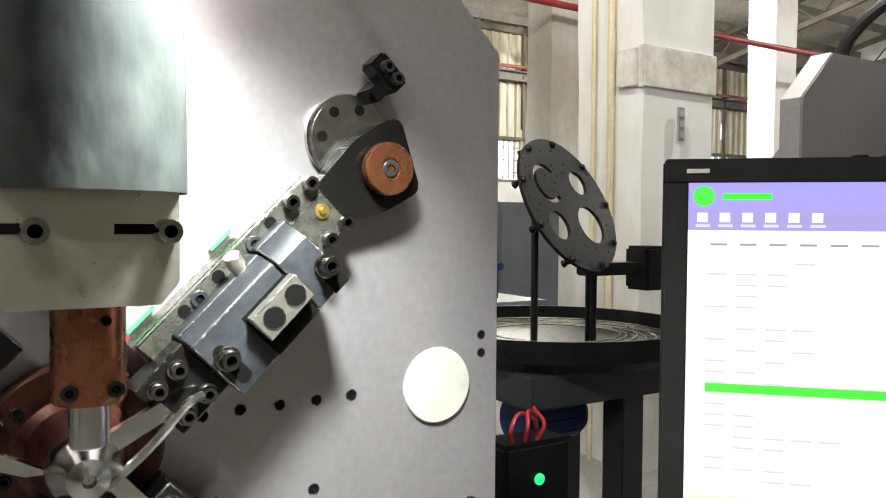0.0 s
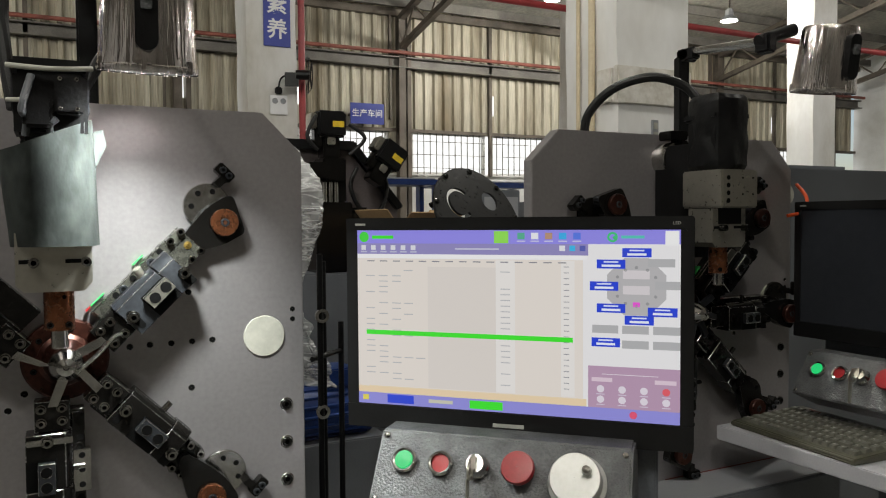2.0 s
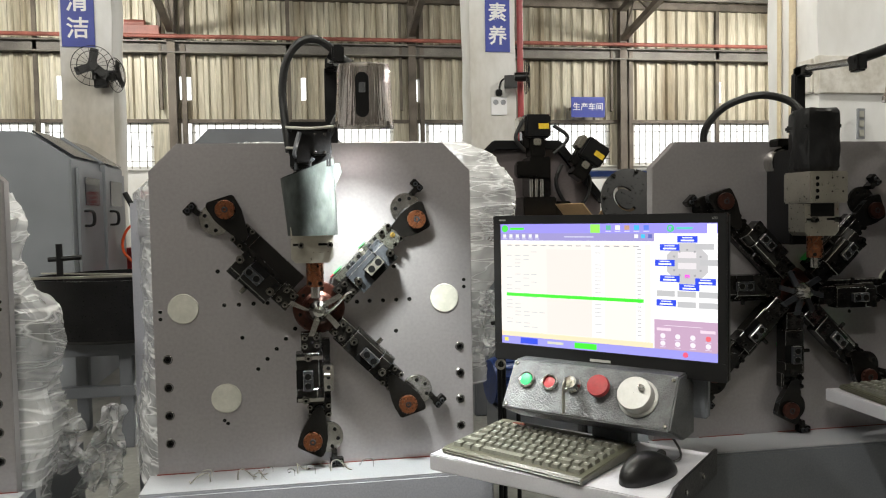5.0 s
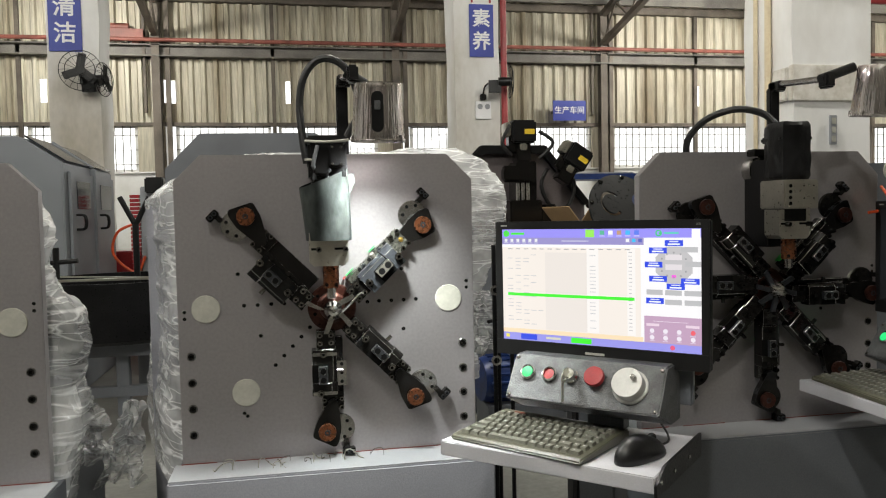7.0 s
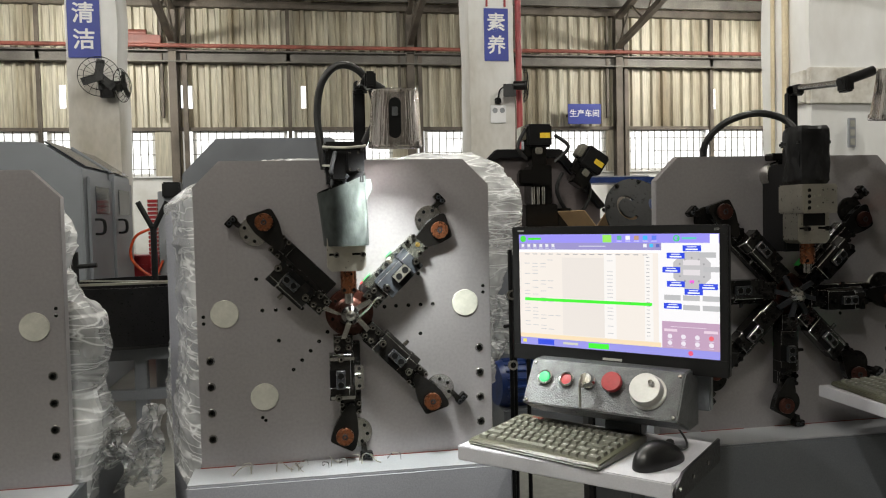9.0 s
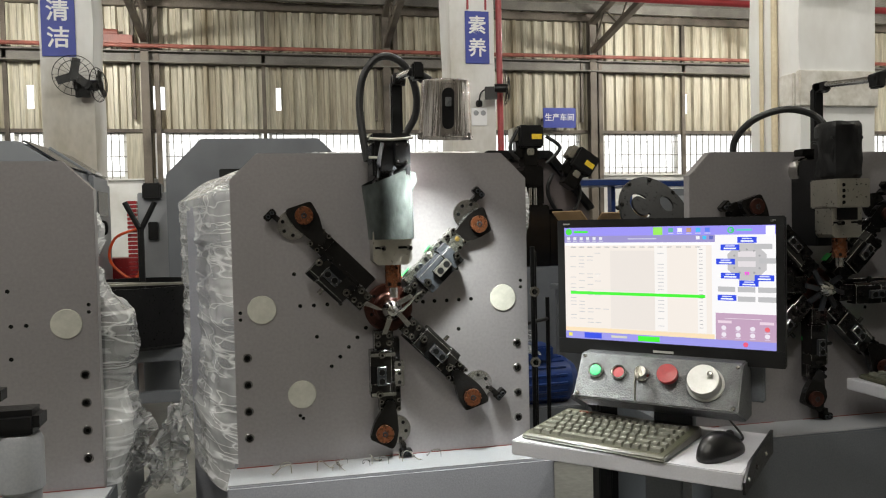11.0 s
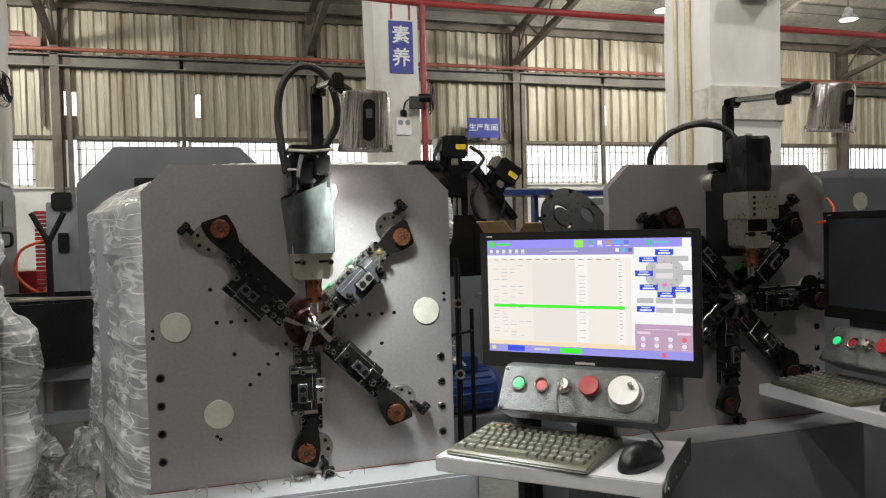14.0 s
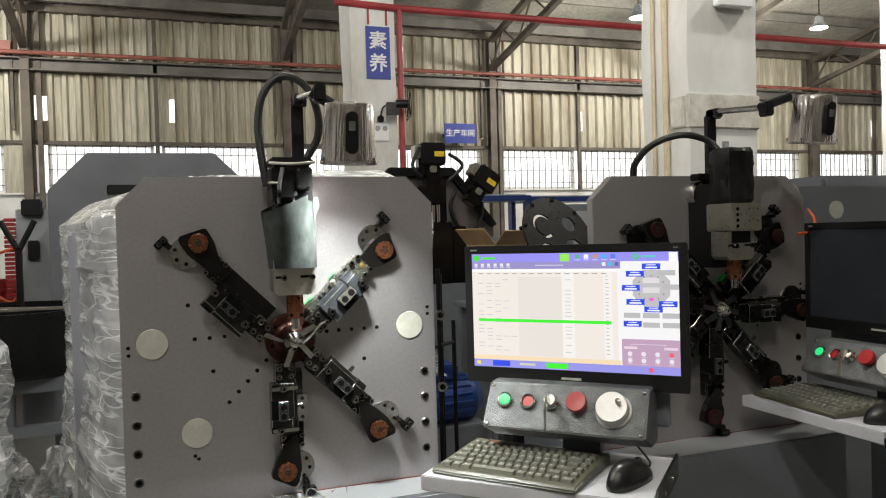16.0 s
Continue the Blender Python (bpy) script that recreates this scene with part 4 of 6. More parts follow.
# ---- operator consoles ----
def console(m, lit, label, lift=0.0):
    """Arm-mounted console: x across, y away from the operator, z up. Monitor, button box, tray."""
    root = thing("operator_console", label, "console", m, "operator consoles")
    bm = bmesh.new()
    box(bm, (-0.18, 0.03, 0.93), (0.19, 0.05, 1.05), 0.003)
    box(bm, (-0.03, 0.02, 0.86), (0.05, 0.06, 1.12), 0.004)
    box(bm, (-0.05, 0.02, 0.0), (0.03, 0.1, 0.86), 0.004)
    part("support_post", bm, GREY, root, "dark grey support post")
    bm = bmesh.new()
    pts = [(-0.1, 0.935), (-0.045, 1.018), (0.0, 1.018), (0.035, 0.99), (0.035, 0.9), (-0.02, 0.9)]
    a = [bm.verts.new((-0.162, p, q)) for p, q in pts]
    b = [bm.verts.new((0.165, p, q)) for p, q in pts]
    bm.faces.new(a)
    bm.faces.new(b[::-1])
    for k in range(len(pts)):
        bm.faces.new((a[k], b[k], b[(k + 1) % len(pts)], a[(k + 1) % len(pts)]))
    bmesh.ops.bevel(bm, geom=bm.edges[:], offset=0.003, segments=2, affect="EDGES")
    bx = part("button_box", bm, HAMMER, root, "hammered grey button box")
    n = Vector((0, -0.083, 0.055)).normalized()

    def face(x, s):
        return Vector((x, -0.1 + 0.055 * s, 0.935 + 0.083 * s))
    for x, s in ((-0.153, 0.08), (0.156, 0.08), (-0.153, 0.92), (0.156, 0.92)):
        part("box_screw", quick(ring, face(x, s), n, [(0.0038, 0.0), (0.0038, 0.002), (0.002, 0.003), (0.0003, 0.0032)], 12), STEEL, bx)
    for nm, x, prof, mt, lb in (("start_button", -0.122, [(0.012, 0.002), (0.012, 0.006), (0.011, 0.0085), (0.0003, 0.009)], GREENLIT, "lit green start button"), ("stop_button", -0.073, [(0.0115, 0.002), (0.0115, 0.004), (0.0003, 0.0045)], RED, "red stop button")):
        col = part("bezel", quick(ring, face(x, 0.6), n, [(0.0165, 0.0), (0.0165, 0.005), (0.0145, 0.008), (0.012, 0.007), (0.0118, 0.0)], 30), STEEL, bx, "chrome button bezel")
        part(nm, quick(ring, face(x, 0.6), n, prof, 30), mt, col, lb)
    bm = bmesh.new()
    ring(bm, face(-0.024, 0.6), n, [(0.0155, 0.0), (0.0155, 0.007), (0.012, 0.012), (0.0115, 0.02), (0.0003, 0.02)], 24)
    ks = part("key_switch", bm, STEEL, bx, "chrome key switch")
    p = face(-0.024, 0.6) + n * 0.02
    bm = bmesh.new()
    box(bm, (p.x - 0.0015, p.y - 0.022, p.z - 0.006), (p.x + 0.0015, p.y, p.z + 0.012), 0.0006)
    ring(bm, p + Vector((0, -0.02, -0.004)), (1, 0, 0), [(0.011, -0.0012), (0.011, 0.0012), (0.006, 0.0012), (0.006, -0.0012)], 18)
    box(bm, (p.x - 0.004, p.y - 0.026, p.z - 0.055), (p.x - 0.002, p.y - 0.017, p.z - 0.012), 0.0006)
    part("key", bm, SATIN, ks, "hanging key")
    bm = bmesh.new()
    ring(bm, face(0.03, 0.6), n, [(0.0125, 0.0), (0.0125, 0.008), (0.0195, 0.01), (0.021, 0.018), (0.0195, 0.022), (0.0003, 0.023)], 32)
    part("emergency_button", bm, RED, bx, "dull red mushroom button")
    bm = bmesh.new()
    ring(bm, face(0.101, 0.52), n, [(0.0355, 0.0), (0.0355, 0.004), (0.031, 0.006), (0.031, 0.024), (0.0295, 0.027), (0.0003, 0.0275)], 40)
    hw = part("hand_wheel", bm, WHEELGREY, bx, "pale grey pulse hand wheel")
    bm = bmesh.new()
    ring(bm, face(0.115, 0.6) + n * 0.027, n, [(0.005, 0.0), (0.006, 0.006), (0.0045, 0.013), (0.0003, 0.014)], 18)
    part("wheel_knob", bm, STEEL, hw)
    # tray
    bm = bmesh.new()
    box(bm, (-0.241, -0.225, 0.852), (0.197, 0.05, 0.864), 0.002)
    box(bm, (-0.241, -0.227, 0.835), (0.197, -0.218, 0.8645), 0.002)
    tr = part("tray", bm, TRAYMAT, root, "pale grey keyboard tray")
    bm = bmesh.new()
    prism(bm, [(-0.225, 0.828), (0.048, 0.828), (0.048, 0.874), (-0.18, 0.872), (-0.227, 0.85)], 0.197, 0.202)
    bmesh.ops.transform(bm, matrix=Matrix(((0, 1, 0, 0), (1, 0, 0, 0), (0, 0, 1, 0), (0, 0, 0, 1))), verts=bm.verts)
    part("tray_side", bm, BLACK, tr, "black tray end plate")
    for y in (-0.205, -0.13, -0.04):
        part("side_screw", quick(ring, (0.202, y, 0.85), (1, 0, 0), [(0.0045, 0.0), (0.0045, 0.003), (0.0003, 0.004)], 12), STEEL, tr)
    # monitor
    bm = bmesh.new()
    box(bm, (-0.233, 0.0, 1.006), (0.234, 0.018, 1.3), 0.003)
    box(bm, (-0.16, 0.018, 1.05), (0.16, 0.05, 1.25), 0.012)
    mon = part("monitor", bm, BLACK, root, "glossy black framed monitor" if lit else "black monitor, switched off")
    mon.matrix_basis = Matrix.Translation((0, 0, lift))
    bm = bmesh.new()
    for lo, hi in (((-0.2325, -0.0035, 1.283), (0.2335, 0.001, 1.2995)), ((-0.2325, -0.0035, 1.0065), (0.2335, 0.001, 1.04)), ((-0.2325, -0.0032, 1.0395), (-0.2165, 0.001, 1.2835)), ((0.2175, -0.0032, 1.0395), (0.2335, 0.001, 1.2835))):
        box(bm, lo, hi, 0.001)
    part("bezel_frame", bm, MOUSE, mon, "glossy black bezel")
    lettering("led_mark", "LED", 0.0055, pose(0.213, -0.0036, 1.2912, 90, 0, 0), KEYPRINT, mon, 0.0002)
    part("maker_mark", boxes(((-0.021, -0.0042, 1.0205), (0.021, -0.003, 1.0255))), KEYPRINT, mon, "pale maker mark")
    part("model_mark", boxes(((-0.218, -0.0042, 1.2895), (-0.203, -0.003, 1.2925))), KEYPRINT, mon)
    if lit:
        screen(mon)
    else:
        part("dark_screen", boxes(((-0.2165, -0.001, 1.04), (0.2175, 0.0005, 1.283))), GLASSDARK, mon, "dark unlit screen")
    return root


def screen(mon):
    """The lit picture: flat coloured fields on the panel, each a hair in front of the one below."""
    W0, W1, H0, H1 = -0.2165, 0.2175, 1.04, 1.283
    cols = {}

    def field(color, x0, y0, x1, y1, layer, strength=1.0, name="screen_field"):
        key = (name, color, layer, strength)
        yy = -0.0006 - 0.0002 * layer
        q = [(W0 + (W1 - W0) * u, yy, H1 + (H0 - H1) * v) for u, v in ((x0, y0), (x1, y0), (x1, y1), (x0, y1))]
        cols.setdefault(key, []).append(q)
    def dot(color, cx, cy, r, layer, n=20, squash=1.79):
        q = [(W0 + (W1 - W0) * (cx + r * math.cos(2 * math.pi * k / n + math.pi / n)), -0.0006 - 0.0002 * layer, H1 + (H0 - H1) * (cy + r * squash * math.sin(2 * math.pi * k / n + math.pi / n))) for k in range(n)]
        cols.setdefault(("screen_dot", color, layer, 1.0), []).append(q)
    violet, pale, white, green = (0.3, 0.27, 0.84), (0.82, 0.76, 0.7), (0.86, 0.85, 0.86), (0.05, 0.85, 0.03)
    blue, grey, peach, mauve = (0.02, 0.06, 0.72), (0.36, 0.36, 0.37), (0.85, 0.68, 0.45), (0.5, 0.33, 0.47)
    dimv = (0.3, 0.27, 0.55)
    field(white, 0, 0, 1, 1, 0, name="screen_ground")
    field(violet, 0, 0, 1, 0.075, 1)
    field(dimv, 0, 0.075, 0.74, 0.135, 1)
    field(pale, 0.0, 0.16, 0.725, 0.9, 1)
    field((0.85, 0.82, 0.79), 0.46, 0.165, 0.52, 0.89, 2)
    field((0.85, 0.82, 0.79), 0.66, 0.165, 0.7, 0.89, 2)
    field((0.8, 0.745, 0.695), 0.24, 0.205, 0.46, 0.89, 2, 0.95)
    field(green, 0.03, 0.572, 0.695, 0.598, 4)
    dot((0.06, 0.72, 0.05), 0.024, 0.038, 0.0165, 2)
    field(green, 0.052, 0.03, 0.125, 0.048, 2)
    field((0.3, 0.78, 0.1), 0.455, 0.006, 0.5, 0.072, 2)
    dot((0.05, 0.6, 0.2), 0.81, 0.038, 0.015, 2)
    dot(violet, 0.81, 0.038, 0.009, 3)
    dot((0.05, 0.6, 0.2), 0.816, 0.04, 0.005, 4)
    field((0.1, 0.6, 0.5), 0.835, 0.03, 0.9, 0.045, 2)
    for k, c in enumerate(((0.1, 0.45, 0.3), (0.85, 0.85, 0.9), (0.5, 0.3, 0.2), (0.05, 0.45, 0.85), (0.1, 0.2, 0.8))):
        field(c, 0.528 + 0.042 * k, 0.015, 0.55 + 0.042 * k, 0.05, 2)
        field((0.6, 0.6, 0.85), 0.526 + 0.042 * k, 0.057, 0.552 + 0.042 * k, 0.064, 2)
    for k in range(6):
        field((0.75, 0.75, 0.8), 0.014 + 0.034 * k, 0.085, 0.03 + 0.034 * k, 0.112, 2)
        field((0.55, 0.55, 0.7), 0.012 + 0.034 * k, 0.118, 0.034 + 0.034 * k, 0.126, 2)
    for k in range(3):
        field(((0.8, 0.8, 0.85), (0.05, 0.5, 0.85), (0.1, 0.12, 0.45))[k], 0.655 + 0.03 * k, 0.083, 0.672 + 0.03 * k, 0.112, 2)
    field((0.6, 0.6, 0.75), 0.33, 0.1, 0.47, 0.108, 2)
    field((0.93, 0.92, 0.93), 0.0, 0.137, 0.735, 0.158, 1)
    rng = random.Random(4)
    dark = (0.3, 0.3, 0.33)
    for k in range(15):
        field(dark, 0.035 + 0.044 * k, 0.172, 0.06 + 0.044 * k, 0.178, 3, 0.9)
    for r in range(22):
        v = 0.195 + 0.031 * r
        field(dark, 0.668, v, 0.684, v + 0.004, 3)
        for cpos, chance in ((0.03, 0.5), (0.075, 0.45), (0.12, 0.35), (0.16, 0.35), (0.2, 0.1), (0.475, 0.5)):
            if rng.random() < chance and r != 0:
                field((0.5, 0.5, 0.52), cpos, v, cpos + 0.03, v + 0.005, 3)
    field(peach, 0.0, 0.895, 0.735, 0.935, 1)
    field((0.3, 0.29, 0.75), 0.0, 0.935, 1, 1, 1)
    field(blue, 0.1, 0.942, 0.19, 0.99, 2)
    field((0.6, 0.6, 0.5), 0.24, 0.955, 0.32, 0.975, 2)
    field(green, 0.375, 0.945, 0.48, 0.99, 2)
    field((0.8, 0.7, 0.1), 0.015, 0.95, 0.035, 0.98, 2)
    field(white, 0.74, 0.08, 1, 0.7, 1)
    dot((0.5, 0.49, 0.5), 0.878, 0.295, 0.09, 2, 8)
    for k in range(12):
        a = 2 * math.pi * k / 12
        dot((0.32, 0.32, 0.33), 0.878 + 0.062 * math.cos(a), 0.295 + 0.1 * math.sin(a), 0.005, 3, 6)
    field((0.7, 0.66, 0.68), 0.84, 0.21, 0.915, 0.255, 3)
    field((0.7, 0.66, 0.68), 0.84, 0.29, 0.915, 0.335, 3)
    field((0.85, 0.1, 0.7), 0.868, 0.375, 0.888, 0.4, 3)
    for u, v in ((0.838, 0.095), (0.765, 0.155), (0.745, 0.27), (0.765, 0.385), (0.845, 0.445), (0.91, 0.4), (0.75, 0.565)):
        field(blue, u, v, u + 0.082, v + 0.047, 4)
        field((0.75, 0.78, 0.95), u + 0.02, v + 0.008, u + 0.062, v + 0.016, 5)
        field((0.85, 0.88, 0.98), u + 0.014, v + 0.026, u + 0.068, v + 0.038, 5)
    for u, v in ((0.91, 0.15), (0.93, 0.265), (0.752, 0.498), (0.838, 0.498), (0.925, 0.498), (0.838, 0.575), (0.925, 0.575)):
        field((0.47, 0.47, 0.48), u, v, u + 0.075, v + 0.042, 4)
    field(mauve, 0.74, 0.715, 1, 0.935, 2)
    field((0.85, 0.8, 0.85), 0.78, 0.755, 0.94, 0.758, 3)
    for u in (0.75, 0.93):
        field((0.75, 0.6, 0.7), u, 0.775, u + 0.06, 0.797, 3)
    for r in range(2):
        for k in range(4):
            c = (0.8, 0.12, 0.15) if (r, k) == (0, 3) else (0.78, 0.72, 0.8)
            dot(c, 0.776 + 0.062 * k, 0.835 + 0.055 * r, 0.011, 3, 14)
            field((0.68, 0.6, 0.72), 0.764 + 0.062 * k, 0.86 + 0.055 * r, 0.788 + 0.062 * k, 0.865 + 0.055 * r, 3)
    dot((0.8, 0.1, 0.2), 0.87, 0.965, 0.011, 2)
    field((0.93, 0.93, 0.93), 0.958, 0.006, 0.996, 0.08, 2)
    ground = None
    for (name, color, layer, strength), group in cols.items():
        mt = glow("screen_light", color, SCREEN * strength)
        tiny = len(group) > 12 and name != "screen_dot"
        for quad in ([sum(group, [])] if tiny else group):
            b = bmesh.new()
            step = 4 if tiny else len(quad)
            for k in range(0, len(quad), step):
                b.faces.new([b.verts.new(p) for p in quad[k:k + step]])
            ob = part("screen_text" if tiny else name, b, mt, ground or mon, "lit screen with violet bars and a pale table" if ground is None else "")
            if tiny:
                ob["kind"] = "stuff"
            ground = ground or ob


SCREEN = 1.08


def yawed(x, y, yaw):
    return pose(x, y, 0, 0, 0, yaw)


CONSOLE1 = yawed(0.850, -0.345, -44.6)
c1 = console(CONSOLE1, True, "grey console with lit monitor, buttons and keyboard tray")
CONSOLE2 = yawed(1.77, -0.2815, -89)
c2 = console(CONSOLE2, False, "grey console with a dark monitor beside the second machine", 0.03)


def keyboard(m):
    root = thing("keyboard", "olive black compact keyboard on the tray", "keyboard", m, "keyboards")
    bm = bmesh.new()
    pts = [(-0.1, 0.0), (0.1, 0.0), (0.1, 0.02), (0.094, 0.022), (0.074, 0.0205), (-0.096, 0.011), (-0.102, 0.006)]
    a = [bm.verts.new((-0.165, p, q)) for p, q in pts]
    b = [bm.verts.new((0.165, p, q)) for p, q in pts]
    bm.faces.new(a)
    bm.faces.new(b[::-1])
    for k in range(len(pts)):
        bm.faces.new((a[k], b[k], b[(k + 1) % len(pts)], a[(k + 1) % len(pts)]))
    bmesh.ops.bevel(bm, geom=bm.edges[:], offset=0.0025, segments=2, affect="EDGES")
    case = part("case", bm, KBODY, root, "olive black keyboard case")
    part("brand_mark", boxes(((-0.125, 0.08, 0.0205), (-0.095, 0.086, 0.0222))), REDLINE, case)
    meshes = {}

    def key(w):
        if w not in meshes:
            k = bmesh.new()
            r = bmesh.ops.create_cube(k, size=1)
            for v in r["verts"]:
                top = v.co.z > 0
                s = 0.72 if top else 0.9
                v.co = Vector((v.co.x * (w - 0.0195 * (1 - s)), v.co.y * 0.0195 * s, 0.0068 if top else 0.0))
            box(k, (-w * 0.26, 0.0005, 0.0067), (-w * 0.26 + 0.0045, 0.004, 0.0071))
            for f in k.faces:
                if all(v.co.z > 0.0066 for v in f.verts) and f.calc_area() < 3e-5:
                    f.material_index = 1
            meshes[w] = mesh_of("key", k, [KEYTOP, KEYPRINT], False)
        return meshes[w]
    rowsets = [[1] * 16, [1] * 13 + [2, 1], [1.5] + [1] * 12 + [1.5, 1], [1.75] + [1] * 11 + [2.25, 1], [2.25] + [1] * 10 + [1.75, 1, 1], [1.25, 1.25, 1.25, 5.5, 1.25, 1, 1, 1, 1, 1.5]]
    for j, ws in enumerate(rowsets):
        total = sum(ws)
        u = 0.304 / total
        x = -0.152
        y = 0.058 - 0.0262 * j
        for w in ws:
            ww = round(w * u - 0.0012, 4)
            ob = new("key", key(ww))
            ob.parent = case
            ob.matrix_basis = pose(x + w * u / 2, y, 0.0194 + (y - 0.058) * 0.056, 3.2, 0, 0)
            x += w * u
    return root


def mouse(m):
    root = thing("mouse", "black computer mouse on the tray", "mouse", m, "mice")
    bm = bmesh.new()
    r = bmesh.ops.create_uvsphere(bm, u_segments=28, v_segments=16, radius=1)
    for v in r["verts"]:
        x, y, z = v.co
        w = 0.031 * (1 + 0.12 * y - 0.18 * (1 - y * y) * abs(x))
        v.co = Vector((x * w, y * 0.058, max(z, -0.05) * (0.036 - 0.008 * y) + 0.0018))
    part("shell", bm, MOUSE, root, "black rounded shell")
    bm = bmesh.new()
    ring(bm, (0, 0.034, 0.0235), (1, 0, 0), [(0.0003, -0.0035), (0.0085, -0.0035), (0.0095, 0.0), (0.0085, 0.0035), (0.0003, 0.0035)], 22)
    part("wheel", bm, RUBBER, root, "grey scroll wheel")
    bm = bmesh.new()
    tube(bm, [(0, 0.056, 0.008), (-0.004, 0.09, 0.006), (-0.03, 0.13, 0.006), (-0.06, 0.15, 0.02)], 0.0019)
    part("lead", bm, RUBBER, root, "thin black lead")
    return root


TRAY_TOP = 0.8645
keyboard(CONSOLE1 @ pose(-0.071, -0.122, TRAY_TOP, 0, 0, -5) @ Matrix.Diagonal((0.89, 1, 1, 1)))
mouse(CONSOLE1 @ pose(0.14, -0.135, TRAY_TOP, 0, 0, -14) @ Matrix.Scale(1.16, 4))
keyboard(CONSOLE2 @ pose(-0.071, -0.115, TRAY_TOP, 0, 0, -5) @ Matrix.Diagonal((0.89, 1, 1, 1)))
mouse(CONSOLE2 @ pose(0.14, -0.135, TRAY_TOP, 0, 0, -14) @ Matrix.Scale(1.16, 4))

# ---- stretch film over the machine bodies ----
def film(name, sections, label, seed, amp=0.02, flare=0.0):
    """Crumpled film shell lofted through horizontal sections (z, x0, x1, y0, y1), open at the foot."""
    bm = bmesh.new()
    n, m = 120, 84
    zs = [s[0] for s in sections]
    rows = []
    for j in range(m + 1):
        z = zs[0] + (zs[-1] - zs[0]) * j / m
        i = max(k for k in range(len(zs) - 1) if zs[k] <= z + 1e-9)
        f = (z - zs[i]) / (zs[i + 1] - zs[i])
        x0, x1, y0, y1 = [sections[i][k] * (1 - f) + sections[i + 1][k] * f for k in (1, 2, 3, 4)]
        row = []
        for k in range(n):
            a = 2 * math.pi * k / n
            c, s = math.cos(a), math.sin(a)
            e = 0.35
            px = (x0 + x1) / 2 + (x1 - x0) / 2 * math.copysign(abs(c) ** e, c)
            py = (y0 + y1) / 2 + (y1 - y0) / 2 * math.copysign(abs(s) ** e, s)
            if flare and c < 0:
                g = (py - y0) / (y1 - y0)
                px = (x0 + x1) / 2 + (px - (x0 + x1) / 2) * (1 - flare + flare * min(1, g * 1.15))
            along = 0.8 * a + 3.4 * z
            d = amp * 0.5 * noise.noise(Vector((px * 4 + seed, py * 4, z * 5)))
            for q, w in ((Vector((along * 0.9 + seed, z * 15, 1.0)), 0.8), (Vector((a * 5.0 - 6.0 * z, z * 14 + a * 3.0 + seed, 5.0)), 0.5)):
                d += amp * w * ((1 - abs(noise.noise(q))) ** 7 - 0.25)
            row.append(bm.verts.new((px + d * c, py + d * s * 0.4, z + 0.6 * d)))
        rows.append(row)
    for a, b in zip(rows, rows[1:]):
        for k in range(n):
            bm.faces.new((a[k], a[(k + 1) % n], b[(k + 1) % n], b[k]))
    bm.faces.new(rows[-1])
    ob = new(name, mesh_of(name, bm, FILM))
    return tagged(ob, label, "film")


film("stretch_film", [(0.66, -0.27, 0.68, 0.05, 0.98), (0.8, -0.265, 0.68, 0.05, 0.98), (0.95, -0.24, 0.68, 0.05, 0.97), (1.15, -0.24, 0.685, 0.05, 0.96), (1.38, -0.25, 0.685, 0.05, 0.95), (1.44, -0.16, 0.66, 0.06, 0.88), (1.48, 0.0, 0.62, 0.09, 0.72)], "crumpled clear stretch film round the machine body", 3, 0.009, 0.42)
wrapped_unit = thing("wrapped_unit", "grey machine unit standing under a loose clear film bag", "machine", pose(0, 0, 0))
part("body", boxes(((0.32, 1.3, 0.0), (0.9, 1.72, 1.34), 0.01)), GREY, wrapped_unit, "grey painted body under film")
part("head", boxes(((0.62, 1.36, 1.341), (0.88, 1.64, 1.5), 0.02)), LIGHTGREY, wrapped_unit, "light grey head under film")
film("stretch_film", [(0.62, 0.28, 1.0, 1.24, 1.78), (0.95, 0.28, 1.0, 1.24, 1.78), (1.13, 0.28, 1.08, 1.24, 1.78), (1.3, 0.28, 1.14, 1.24, 1.78), (1.43, 0.3, 1.13, 1.25, 1.76), (1.55, 0.5, 1.05, 1.3, 1.7), (1.6, 0.7, 0.93, 1.4, 1.6)], "loose clear film bag over a grey machine unit", 21, 0.014)
film("stretch_film", [(0.6, -0.98, -0.3, 0.04, 0.2), (0.75, -0.98, -0.29, 0.04, 0.2), (0.84, -0.98, -0.26, 0.04, 0.2), (0.93, -0.98, -0.285, 0.04, 0.22), (1.0, -0.98, -0.265, 0.04, 0.22), (1.1, -0.98, -0.262, 0.04, 0.22), (1.15, -0.98, -0.314, 0.04, 0.2), (1.22, -0.98, -0.343, 0.04, 0.2), (1.3, -0.98, -0.325, 0.04, 0.2), (1.37, -0.95, -0.36, 0.04, 0.2)], "crumpled clear stretch film bulging behind the machine plate", 11, 0.013)


